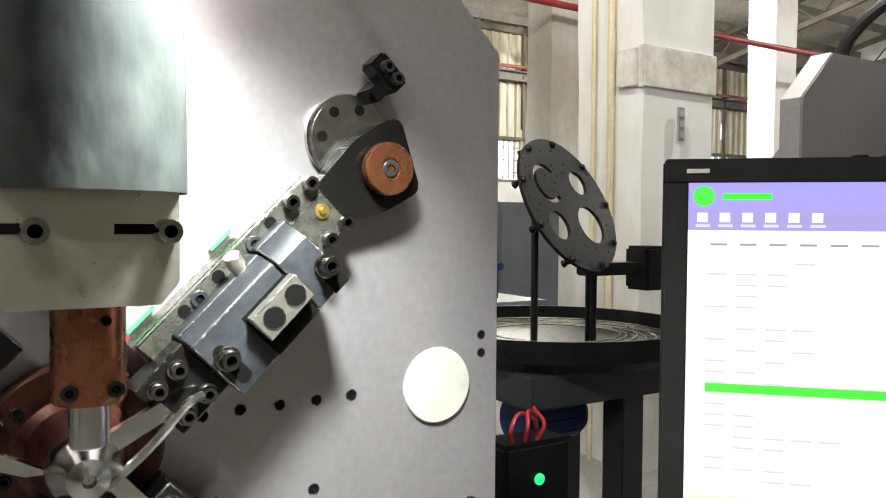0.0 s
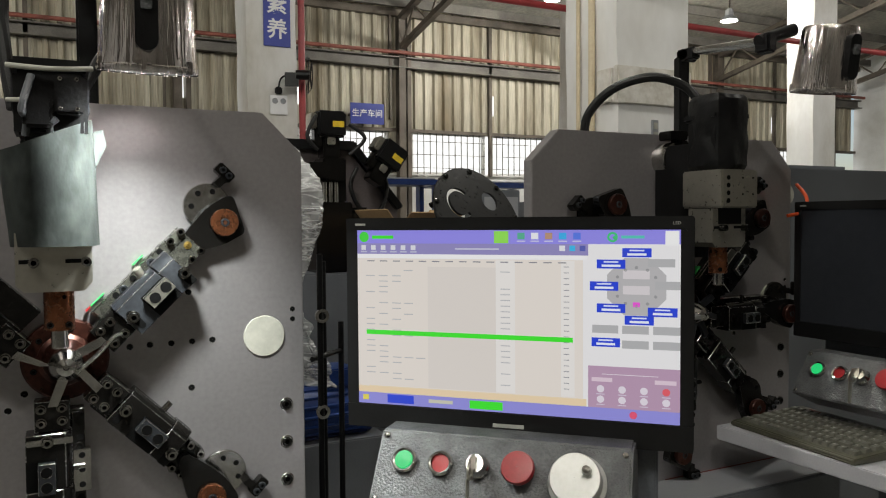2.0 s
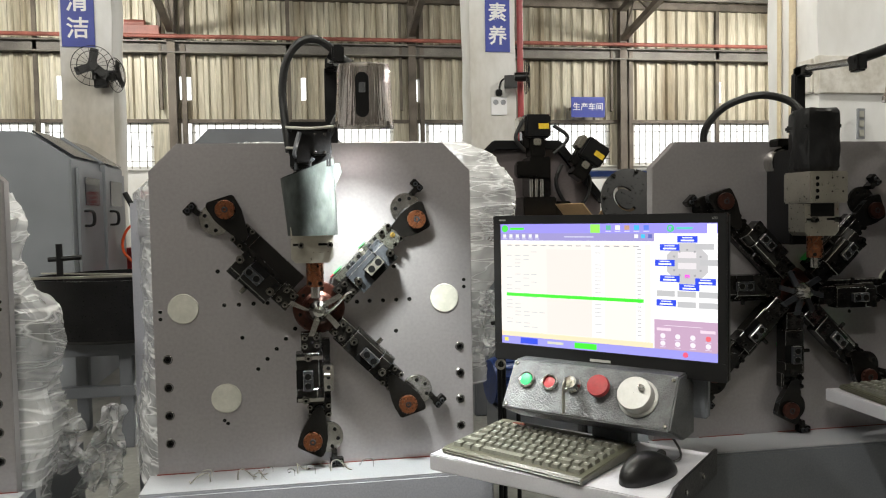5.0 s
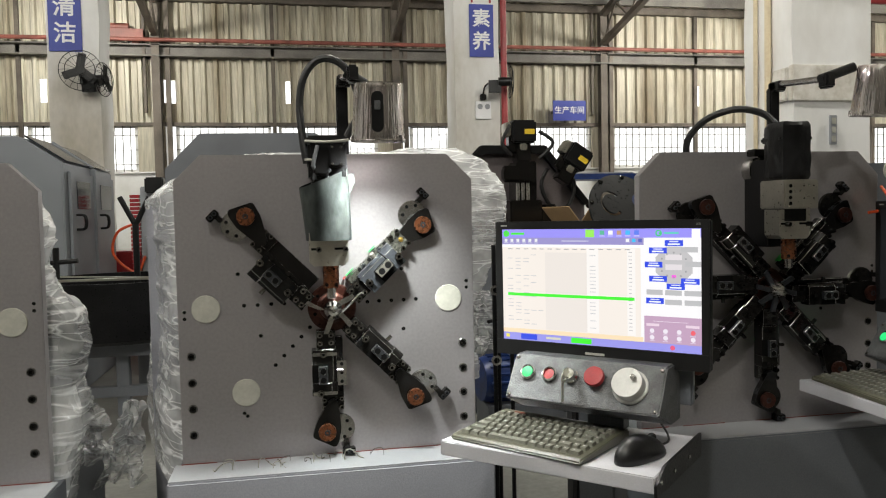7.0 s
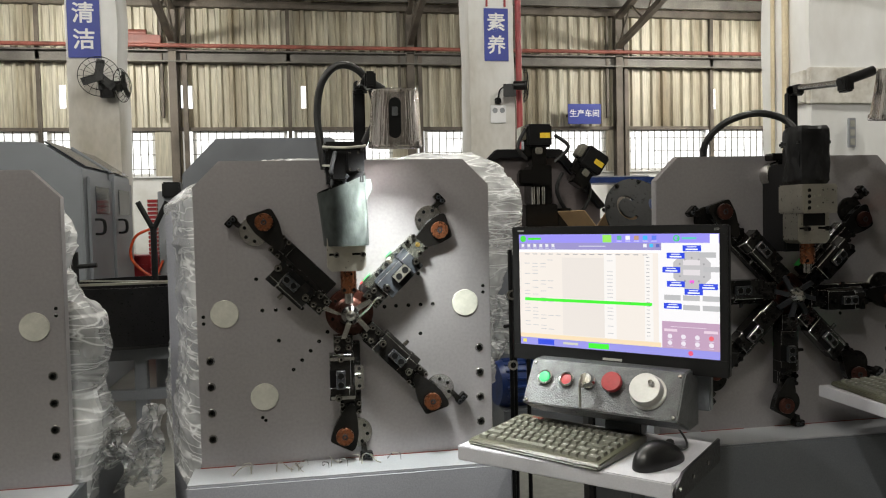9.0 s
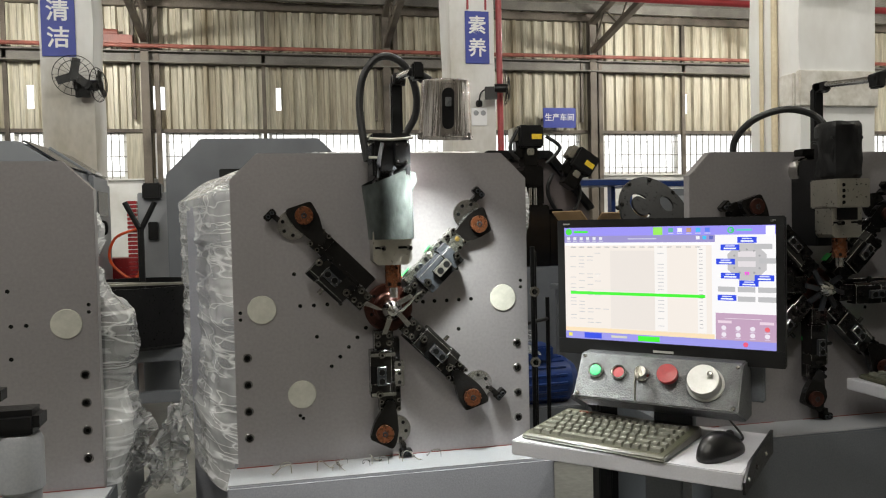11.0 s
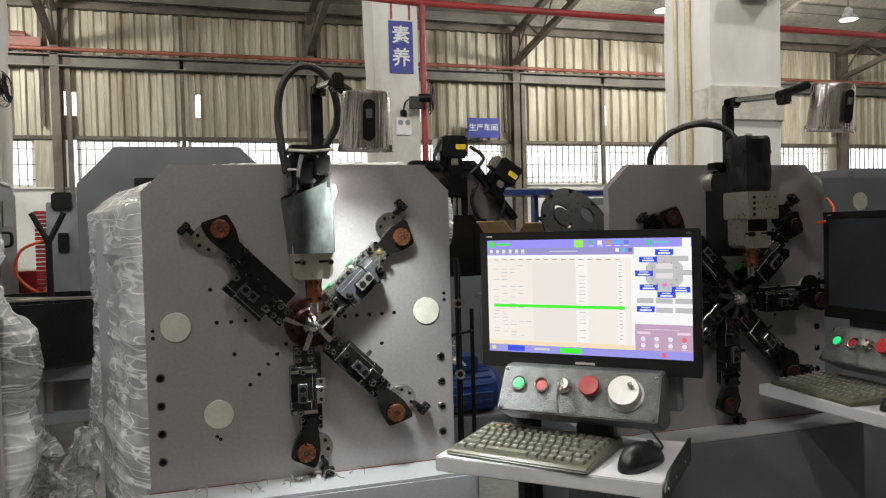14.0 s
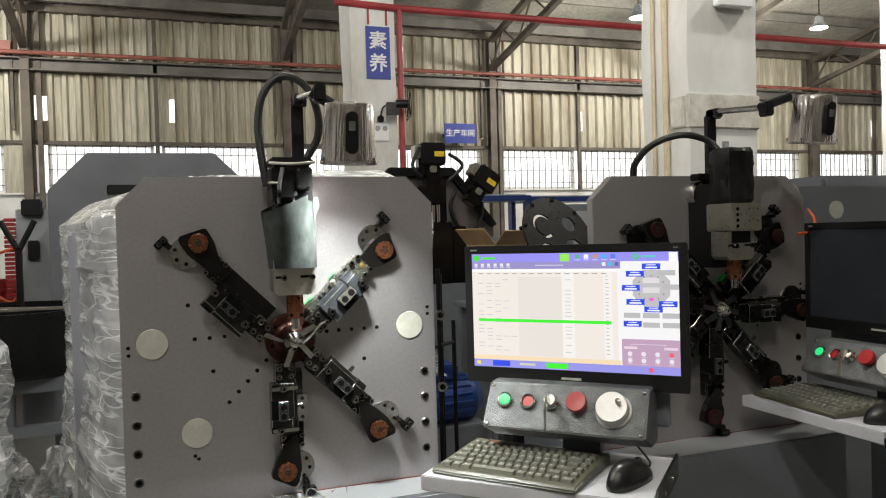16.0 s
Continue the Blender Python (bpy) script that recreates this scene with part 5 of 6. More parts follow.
def film_tail(x, y, z0, z1, w, lean, seed):
    """Loose hanging end of film: a crumpled sheet folded on itself, narrow above and flaring below."""
    bm = bmesh.new()
    n, m = 40, 40
    rows = []
    for j in range(m + 1):
        t = j / m
        row = []
        for k in range(n + 1):
            u = k / n - 0.5
            q = Vector((u * 5 + seed, t * 4, seed))
            fold = 0.05 * noise.noise(q) + 0.025 * (1 - abs(noise.noise(q * 2.7))) ** 4
            ww = w * (0.45 + 0.7 * t)
            row.append(bm.verts.new((x + ww * u + lean * t * t + 0.03 * noise.noise(q * 1.3 + Vector((9, 0, 0))), y + fold + 0.25 * ww * math.cos(u * 9), z1 + (z0 - z1) * t + 0.03 * noise.noise(Vector((u * 7, seed, 2))) * t)))
        rows.append(row)
    for p, q in zip(rows, rows[1:]):
        for k in range(n):
            bm.faces.new((p[k], p[k + 1], q[k + 1], q[k]))
    bmesh.ops.solidify(bm, geom=bm.faces[:], thickness=0.0006)
    return tagged(new("film_tail", mesh_of("film_tail", bm, FILM)), "loose crumpled end of clear film hanging from the wrapping", "film", "loose film ends")


film_tail(-0.2, 0.3, 0.62, 0.84, 0.1, -0.04, 2.0)
film_tail(-0.28, 0.17, 0.72, 0.9, 0.07, 0.03, 7.0)
film_tail(1.0, 1.22, 0.75, 1.0, 0.16, 0.03, 4.0)


# ---- grey enclosed machine with doors ----
def enclosed_machine():
    root = thing("enclosed_machine", "dark grey enclosed machine with sloped roof and two doors", "machine", pose(-1.41, 4.2, 0) @ Matrix.Diagonal((1.45, 1.47, 1.115, 1)))
    bm = bmesh.new()
    prism(bm, [(-1.5, 0.0), (0.0, 0.0), (0.0, 1.57), (-0.2, 1.745), (-1.5, 1.76)], 0.0, 1.02)
    bmesh.ops.bevel(bm, geom=[e for e in bm.edges], offset=0.006, segments=2, affect="EDGES")
    part("housing", bm, SHELL, root, "dark grey sheet housing")
    for y0, y1 in ((0.06, 0.5), (0.55, 0.99)):
        d = part("door", boxes(((0.002, y0, 0.75), (0.018, y1, 1.52), 0.004)), SHELL, root, "grey door with dark window")
        part("window", boxes(((0.019, y0 + 0.1, 1.27), (0.022, y1 - 0.08, 1.46), 0.001)), GLASSDARK, d, "dark acrylic window")
        part("handle", quick(tube, [(0.018, y0 + 0.08, 1.13), (0.06, y0 + 0.08, 1.14), (0.06, y0 + 0.08, 1.22), (0.018, y0 + 0.08, 1.23)], 0.009), BLACK, d, "black bow handle")
        bm = bmesh.new()
        prism(bm, [(-0.195, 1.752), (-0.002, 1.583), (0.004, 1.59), (-0.19, 1.76)], y0, y1)
        part("roof_window", bm, GLASSDARK, root, "sloped acrylic roof panel")
    part("door_post", boxes(((0.001, 0.505, 0.6), (0.03, 0.545, 1.57), 0.003)), SHELL, root)
    bm = bmesh.new()
    prism(bm, [(-0.2, 1.747), (0.0, 1.572), (0.02, 1.585), (-0.19, 1.775)], 0.505, 0.545)
    part("roof_rib", bm, SHELL, root)


enclosed_machine()


# ---- wire pay-off drums ----
def payoff(name, x, y, z0, z1, r, label, stand):
    root = thing(name, label, "wire decoiler", pose(x, y, 0))
    bm = bmesh.new()
    ring(bm, (0, 0, 0), (0, 0, 1), [(0.0004, z0), (r * 0.96, z0), (r, z0 + 0.02), (r, z1), (r - 0.012, z1), (r - 0.015, z0 + 0.03), (0.0004, z0 + 0.025)], 56)
    part("drum", bm, DISCBLACK, root, "glossy black drum")
    for k in range(3):
        a = radians(120 * k + 40)
        c, s = math.cos(a) * r * 0.62, math.sin(a) * r * 0.62
        part("leg", boxes(((c - 0.035, s - 0.035, 0.0), (c + 0.035, s + 0.035, z0 - 0.002), 0.004)), stand, root)
    part("frame_plate", boxes(((-r * 0.75, -r * 0.75, z0 - 0.08), (r * 0.75, r * 0.75, z0 - 0.003), 0.004)), stand, root, "square frame plate")
    part("lower_rail", boxes(((-r * 0.7, -r * 0.7, 0.3), (r * 0.7, -r * 0.58, 0.36), 0.003)), stand, root)
    return root


left = payoff("wire_decoiler", -0.82, 3.2, 0.62, 0.97, 0.52, "black wire drum on a grey stand beside wrapped machines", GREY)
part("strap", boxes(((-0.45, -0.3, 0.972), (0.45, -0.25, 0.985))), SATIN, left, "pale flat strap")
bm = boxes(((-0.43, -0.01, -0.004), (0.43, 0.02, 0.004)))
bmesh.ops.transform(bm, matrix=pose(0.0, -0.12, 0.98, 0, 3, 12), verts=bm.verts)
part("strap", bm, SATIN, left)
bm = bmesh.new()
tube(bm, [(0.06, 0.15, 0.65), (0.06, 0.15, 1.25), (0.06, 0.15, 1.3)], 0.02)
part("fork_pole", bm, BLACK, left, "black forked pole")
for s in (-1, 1):
    part("fork_arm", rods(((0.06, 0.15, 1.29), (0.06 + 0.09 * s, 0.15, 1.47), 0.017)), BLACK, left)
bm = rods(((-0.32, -0.2, 0.65), (-0.32, -0.2, 1.17), 0.018), ((-0.38, -0.2, 1.08), (-0.2, -0.2, 1.09), 0.014))
part("guide_post", bm, BLACK, left, "black wire guide post")
part("drive_motor", quick(ring, (0.18, 0.0, 0.0), (0, 0, 1), [(0.0004, 0.25), (0.1, 0.25), (0.105, 0.28), (0.105, 0.5), (0.0004, 0.538)], 24), GREY, left, "dark grey drive motor")

right = payoff("wire_decoiler", 1.56, 1.0, 0.93, 1.0, 0.37, "black wire turntable with a tilted guide disc", DARKSTAND)
bm = bmesh.new()
rngc = random.Random(5)
for k in range(16):
    rr = 0.17 + 0.15 * rngc.random()
    h = 0.958 + 0.012 * rngc.random()
    pts = [(rr * math.cos(a) + 0.012 * rngc.random(), rr * math.sin(a), h) for a in [2 * math.pi * j / 10 for j in range(11)]]
    tube(bm, pts, 0.0022, 6)
o = part("wire_coil", bm, WIRESTEEL, right, "loose coil of bright wire")
o["kind"] = "stuff"


def guide_disc(root):
    """Black disc with four round openings and nine rollers on its rim, on four rods."""
    bm = bmesh.new()
    loops = [(0, 0, 0.17, 48), (0.055, -0.055, 0.048, 24), (0.07, 0.056, 0.032, 20), (-0.078, -0.056, 0.036, 20)]
    es = []
    for cx, cy, r, n in loops:
        vs = [bm.verts.new((cx + r * math.cos(2 * math.pi * k / n), cy + r * math.sin(2 * math.pi * k / n), 0)) for k in range(n)]
        es += [bm.edges.new((vs[k], vs[(k + 1) % n])) for k in range(n)]
    arc = [radians(40 + 15 * k) for k in range(19)]
    slot = [(0.05 * math.cos(a), 0.05 * math.sin(a)) for a in arc] + [(0.039 * math.cos(a), 0.039 * math.sin(a)) for a in reversed(arc)]
    vs = [bm.verts.new((p - 0.06, q + 0.05, 0)) for p, q in slot]
    es += [bm.edges.new((vs[k], vs[(k + 1) % len(vs)])) for k in range(len(vs))]
    bmesh.ops.triangle_fill(bm, use_beauty=True, edges=es)
    bmesh.ops.solidify(bm, geom=bm.faces[:], thickness=0.008)
    n = Vector((0.253, -0.862, 0.44)).normalized()
    m = Matrix.Translation((1.448 - 1.56, 0.81 - 1.0, 1.298)) @ n.to_track_quat("Z", "Y").to_matrix().to_4x4()
    bmesh.ops.transform(bm, matrix=m, verts=bm.verts)
    disc = part("guide_disc", bm, DISCBLACK, root, "black disc with round openings and a curved slot")
    for k in range(9):
        a = 2 * math.pi * k / 9
        b = quick(ring, (0.16 * math.cos(a), 0.16 * math.sin(a), -0.02), (0, 0, 1), [(0.0004, 0.0), (0.009, 0.0), (0.006, 0.01), (0.009, 0.03), (0.005, 0.034), (0.0004, 0.034)], 14)
        bmesh.ops.transform(b, matrix=m, verts=b.verts)
        part("rim_roller", b, BLACKOX, disc)
    for dx, dy, top in ((-0.19, -0.17, 1.25), (-0.16, -0.13, 1.27), (0.0, -0.16, 1.17), (0.02, -0.12, 1.18)):
        part("rod", rods(((dx, dy, 0.95), (dx, dy, top), 0.008)), BLACK, root)
    bm = boxes(((-0.05, -0.2, 1.13), (0.3, -0.15, 1.16), 0.004), ((0.12, -0.22, 1.09), (0.2, -0.14, 1.2), 0.008))
    part("guide_arm", bm, BLACK, root, "black guide arm")


guide_disc(right)
bm = bmesh.new()
ring(bm, (-0.16, -0.12, 0.79), (1, 0, 0), [(0.0004, -0.05), (0.055, -0.05), (0.06, -0.04), (0.06, 0.12), (0.05, 0.14), (0.0004, 0.14)], 28)
gm = part("gear_motor", bm, BLUEPAINT, right, "blue finned gear motor")
for k in range(12):
    a = 2 * math.pi * k / 12
    part("fin", rods(((-0.2, -0.12 + 0.06 * math.cos(a), 0.79 + 0.06 * math.sin(a)), (-0.06, -0.12 + 0.06 * math.cos(a), 0.79 + 0.06 * math.sin(a)), 0.004, 0.004, 6)), BLUEPAINT, gm)

ctl = thing("speed_control_box", "black speed control box with a lit green lamp", "control box", pose(1.18, 0.6, 0))
part("stand", boxes(((-0.02, 0.0, 0.0), (0.02, 0.04, 0.65), 0.003)), BLACK, ctl, "black post")
part("case", boxes(((-0.08, -0.03, 0.651), (0.08, 0.06, 0.84), 0.01)), BLACK, ctl, "black plastic case")
part("lamp", quick(ring, (0.0, -0.03, 0.77), (0, -1, 0), [(0.011, 0.0), (0.011, 0.004), (0.007, 0.008), (0.0003, 0.009)], 18), GREENLIT, ctl, "lit green lamp")
for k in range(3):
    part("wire", quick(tube, [(-0.05 + 0.03 * k, -0.01, 0.838), (-0.06 + 0.04 * k, -0.02, 0.87), (-0.01 + 0.02 * k, 0.02, 0.885), (0.05, 0.05, 0.86 + 0.01 * k), (0.06, 0.055, 0.836)], 0.004), RED, ctl, "thin red wire")

# blue motor on the floor behind, and wire guide stand
bmot = thing("blue_motor", "bright blue finned electric motor on a low grey stand", "motor", pose(1.44, 2.2, 0))
bm = bmesh.new()
ring(bm, (0, 0, 0.42), (1, 0.1, 0), [(0.0004, -0.24), (0.115, -0.24), (0.125, -0.21), (0.125, 0.17), (0.09, 0.22), (0.0004, 0.225)], 32)
mb = part("motor_body", bm, BLUEPAINT, bmot, "blue motor body")
for k in range(18):
    a = 2 * math.pi * k / 18
    part("fin", rods(((-0.2, 0.126 * math.cos(a) - 0.02, 0.42 + 0.126 * math.sin(a)), (0.15, 0.126 * math.cos(a) + 0.015, 0.42 + 0.126 * math.sin(a)), 0.008, 0.008, 6)), BLUEPAINT, mb)
part("terminal_box", boxes(((-0.08, -0.09, 0.54), (0.08, 0.08, 0.62), 0.008)), BLUEPAINT, bmot)
part("stand", boxes(((-0.22, -0.14, 0.0), (0.22, 0.14, 0.3), 0.006)), GREY, bmot, "grey stand")
gs = thing("wire_guide_stand", "black wire guide rods on a grey foot", "wire guide", pose(0.95, 0.5, 0))
part("foot", boxes(((-0.16, -0.08, 0.0), (0.02, 0.1, 0.03), 0.004)), GREY, gs)
for dx, dy, top in ((-0.1, -0.02, 1.22), (-0.07, 0.05, 1.2), (-0.02, 0.07, 1.05)):
    part("guide_rod", rods(((dx, dy, 0.03), (dx, dy, top), 0.007)), BLACK, gs, "black guide rod")
part("cross_bar", rods(((-0.12, -0.02, 0.98), (-0.02, 0.07, 0.98), 0.006)), BLACK, gs)
for z in (0.86, 1.08):
    part("eyelet", quick(ring, (-0.1, -0.03, z), (0, -1, 0), [(0.016, 0.0), (0.016, 0.008), (0.009, 0.008), (0.009, 0.0), (0.016, 0.0)], 18), STEEL, gs, "bright wire eyelet")

# ---- machines farther back ----
def back_machine():
    root = thing("large_grey_machine", "dark grey machine panel with cut top corners", "machine", pose(0, 4.4, 0))
    bm = bmesh.new()
    prism(bm, [(-0.735, 0.0), (0.7, 0.0), (0.7, 1.72), (0.425, 1.99), (-0.47, 1.985), (-0.735, 1.71)], 0.0, 0.7)
    bmesh.ops.bevel(bm, geom=bm.edges[:], offset=0.006, segments=2, affect="EDGES")
    part("housing", bm, GREY, root)
    part("grip_slot", boxes(((-0.34, -0.012, 1.68), (-0.12, 0.001, 1.75), 0.008)), BLACK, root, "black recessed grip")


back_machine()


def servo(c, tilt, root):
    m = Matrix.Translation(c) @ pose(0, 0, 0, 0, tilt, 0)
    for nm, lo, hi, mt, lb in (("servo_motor", (-0.085, -0.08, -0.075), (0.085, 0.08, 0.075), BLACK, "black servo motor"), ("servo_label", (0.0, -0.083, -0.02), (0.07, -0.0805, 0.015), YELLOW, "yellow label")):
        bm = boxes((lo, hi, 0.012 if nm == "servo_motor" else 0.0005))
        bmesh.ops.transform(bm, matrix=m, verts=bm.verts)
        part(nm, bm, mt, root, lb)
    bm = bmesh.new()
    box(bm, (-0.05, -0.06, -0.2), (0.05, 0.06, -0.075), 0.008)
    box(bm, (-0.1, -0.05, -0.14), (-0.05, 0.03, 0.03), 0.008)
    bmesh.ops.transform(bm, matrix=m, verts=bm.verts)
    part("servo_gearbox", bm, BLACKOX, root, "black gearbox")
    for lo, hi in (((-0.125, -0.06, -0.03), (-0.087, 0.05, 0.06)), ((-0.03, -0.075, -0.125), (0.02, -0.0605, -0.08))):
        bm = boxes((lo, hi, 0.006))
        bmesh.ops.transform(bm, matrix=m, verts=bm.verts)
        part("connector", bm, SATIN, root, "pale metal connector")


def coiler():
    root = thing("coiling_machine", "dark machine with black servo motors and looped cables", "machine", pose(0, 3.4, 0))
    bm = bmesh.new()
    prism(bm, [(1.42, 0.0), (2.29, 0.0), (2.29, 1.38), (1.98, 1.765), (1.53, 1.765), (1.42, 1.68)], 0.0, 0.12)
    part("face_plate", bm, DARKPLATE, root, "dark mauve grey face plate")
    bm = bmesh.new()
    prism(bm, [(1.4, 1.67), (1.52, 1.79), (1.99, 1.79), (2.32, 1.38), (2.27, 1.36), (1.965, 1.74), (1.54, 1.74), (1.42, 1.64)], -0.05, -0.002)
    bmesh.ops.bevel(bm, geom=bm.edges[:], offset=0.008, segments=2, affect="EDGES")
    part("edge_trim", bm, BLACK, root, "thick black edge trim")
    servo((1.76, -0.22, 1.86), 0, root)
    servo((2.15, -0.2, 1.69), 34, root)
    bm = bmesh.new()
    tube(bm, [(1.66, -0.3, 1.9), (1.6, -0.32, 1.78), (1.66, -0.32, 1.7)], 0.012)
    part("servo_cable", bm, RUBBER, root, "black servo cable")
    bm = bmesh.new()
    tube(bm, [(1.86, -0.3, 1.86), (1.95, -0.32, 1.78), (1.86, -0.3, 1.68)], 0.012)
    part("servo_cable", bm, RUBBER, root, "black servo cable")
    bm = bmesh.new()
    tube(bm, [(1.98, -0.1, 1.62), (1.93, -0.12, 1.5), (2.0, -0.12, 1.36), (2.12, -0.12, 1.36), (2.17, -0.12, 1.5), (2.12, -0.14, 1.62)], 0.014)
    part("looped_cable", bm, RUBBER, root, "looped black cable")
    for nm, lo, hi in (("tool_block", (1.64, -0.35, 0.991), (1.86, -0.05, 1.4)), ("tool_block", (1.862, -0.33, 0.991), (1.99, -0.05, 1.34)), ("tool_post", (1.7, -0.3, 1.401), (1.84, -0.1, 1.66)), ("tool_head", (1.6, -0.345, 1.52), (1.82, -0.301, 1.63)), ("feed_motor", (1.58, -0.42, 1.53), (1.72, -0.346, 1.61)), ("clamp_jaw", (1.88, -0.345, 1.341), (1.96, -0.2, 1.37))):
        part(nm, boxes((lo, hi, 0.008)), BLACKOX, root, "black machined block")
    for k in range(3):
        part("guide_pin", rods(((1.7 + 0.034 * k, -0.32, 1.401), (1.7 + 0.034 * k, -0.32, 1.515), 0.014)), STEEL, root, "bright guide pin")
    part("pedestal", boxes(((1.3, -0.36, 0.0), (2.3, -0.002, 0.99), 0.01)), GREY, root, "grey pedestal")


coiler()

bench = thing("steel_bench", "grey steel bench carrying a blue crate", "bench", pose(2.1, 2.5, 0))
part("top", boxes(((-0.35, -0.28, 0.87), (0.45, 0.28, 0.9), 0.004)), GREY, bench)
for dx in (-0.32, 0.4):
    for dy in (-0.24, 0.22):
        part("leg", boxes(((dx, dy, 0), (dx + 0.04, dy + 0.04, 0.869))), GREY, bench)
crate = thing("blue_crate", "blue plastic crate on a steel bench", "crate", pose(2.05, 2.5, 0.9))
part("shell", boxes(((-0.22, -0.2, 0.0), (0.28, 0.2, 0.16), 0.012)), BLUEPAINT, crate)
part("rim", boxes(((-0.235, -0.215, 0.14), (0.295, 0.215, 0.175), 0.006)), BLUEPAINT, crate)


def carton():
    root = thing("cardboard_box", "open brown cardboard box with raised flaps on a crate", "box", pose(1.98, 2.5, 1.0755, 0, 0, 12))
    w, d, h, t = 0.17, 0.15, 0.18, 0.005
    part("bottom", boxes(((-w, -d, 0), (w, d, t))), CARD, root)
    for nm, lo, hi in (("side", (-w, -d, t), (-w + t, d, h)), ("side", (w - t, -d, t), (w, d, h)), ("side", (-w + t, -d, t), (w - t, -d + t, h)), ("side", (-w + t, d - t, t), (w - t, d, h))):
        part(nm, boxes((lo, hi)), CARD, root)
    for ang, x, s in ((28, -w, -1), (-35, w, 1)):
        bm = boxes(((-t / 2, -d, 0), (t / 2, d, 0.12)))
        bmesh.ops.transform(bm, matrix=pose(x, 0, h, 0, s * 40, 0), verts=bm.verts)
        part("flap", bm, CARD, root)
    bm = boxes(((-w, -t / 2, 0), (w, t / 2, 0.12)))
    bmesh.ops.transform(bm, matrix=pose(0, -d, h, 50, 0, 0), verts=bm.verts)
    part("flap", bm, CARD, root)
    part("printed_label", boxes(((-0.05, -d - 0.002, 0.08), (0.05, -d, 0.15))), SIGNWHITE, root)


carton()


def rack(x, y, w, h):
    root = thing("blue_rack", "blue steel rack against the far wall", "rack", pose(x, y, 0), "blue racks")
    for dx in (0.0, w):
        for dy in (0.0, 0.5):
            part("post", boxes(((dx - 0.03, dy - 0.03, 0), (dx + 0.03, dy + 0.03, h + 0.02))), BLUEPAINT, root)
    for z in (0.5, 1.0, h):
        part("shelf", boxes(((-0.03, -0.03, z), (w + 0.03, 0.53, z + 0.07), 0.004)), BLUEPAINT, root)
    part("cover", boxes(((0.02, 0.02, h + 0.071), (w - 0.02, 0.48, h + 0.09), 0.004)), LIGHTGREY, root, "pale boards on the top shelf")
    return root


rack(3.55, 7.4, 1.0, 1.72)
rack(4.75, 7.9, 1.5, 1.72)
for x, y, w, d, h in ((4.5, 6.2, 0.5, 0.4, 1.62), (5.4, 6.6, 0.9, 0.5, 1.5), (3.0, 5.4, 0.7, 0.5, 1.28)):
    cab = thing("tool_cabinet", "plain grey steel tool cabinet in the hall", "cabinet", pose(x, y, 0), "tool cabinets")
    part("body", boxes(((0, 0, 0), (w, d, h), 0.01)), GREY, cab)
    part("door", boxes(((0.03, -0.012, 0.1), (w - 0.03, -0.002, h - 0.08), 0.004)), LIGHTGREY if h > 1.55 else GREY, cab)

# grey control cabinet with red cable chain
cab = thing("control_cabinet", "light grey control cabinet with a red cable chain", "cabinet", pose(-1.14, 5.4, 0))
part("body", boxes(((0.03, 0, 0), (0.32, 0.4, 1.62), 0.008)), LIGHTGREY, cab, "light grey cabinet body")
for k in range(26):
    part("chain_link", boxes(((-0.06, 0.0, 0.62 + 0.036 * k), (0.02, 0.09, 0.648 + 0.036 * k), 0.003)), RED, cab)
part("motor", boxes(((0.08, -0.06, 1.56), (0.24, 0.1, 1.7), 0.012)), BLACK, cab)
part("terminal", boxes(((0.12, -0.05, 1.2), (0.2, -0.002, 1.36), 0.006)), BLACK, cab)
part("hose", quick(tube, [(0.02, -0.03, 1.3), (-0.16, -0.04, 1.22), (-0.2, -0.04, 1.02), (-0.02, -0.04, 0.86), (0.06, -0.02, 1.0)], 0.012), ORANGE, cab, "orange hose")
rc = thing("red_cabinet", "red tool chest standing on the floor", "tool chest", pose(-1.75, 6.15, 0))
part("body", boxes(((0, 0, 0), (0.6, 0.4, 1.02), 0.01)), RED, rc)
for k in range(5):
    part("drawer", boxes(((0.04, -0.012, 0.1 + 0.17 * k), (0.56, -0.002, 0.25 + 0.17 * k), 0.003)), RED, rc)

# third machine with bare plate
third = thing("bare_machine", "grey machine plate without tools, one round plug", "machine", pose(2.62, 0.9, 0))
bm = bmesh.new()
prism(bm, [(-0.3, 0.0), (1.1, 0.0), (1.1, 1.42), (1.04, 1.49), (-0.22, 1.49), (-0.3, 1.42)], 0.0, 0.03)
part("plate", bm, GREY, third)
for x, z in ((0.27, 1.385), (0.02, 1.46)):
    part("plug", quick(ring, (x, 0.001, z), (0, -1, 0), [(0.04, 0.0), (0.04, 0.006), (0.0003, 0.007)], 32), PLUG, third, "round cream plug")
part("body", boxes(((-0.2, 0.031, 0.0), (1.0, 0.5, 1.3), 0.01)), GREY, third)
far = thing("far_machine", "dull grey machine housing down the hall", "machine", pose(4.6, 2.6, 0))
part("housing", boxes(((0, 0, 0), (1.3, 0.8, 1.5), 0.02)), GREY, far)
part("lid", boxes(((0.1, 0.1, 1.5), (1.2, 0.7, 1.68), 0.03)), GREY, far)
part("orange_crates", boxes(((0.2, -0.22, 1.2), (0.9, -0.002, 1.32), 0.01)), ORANGE, far, "orange bins")

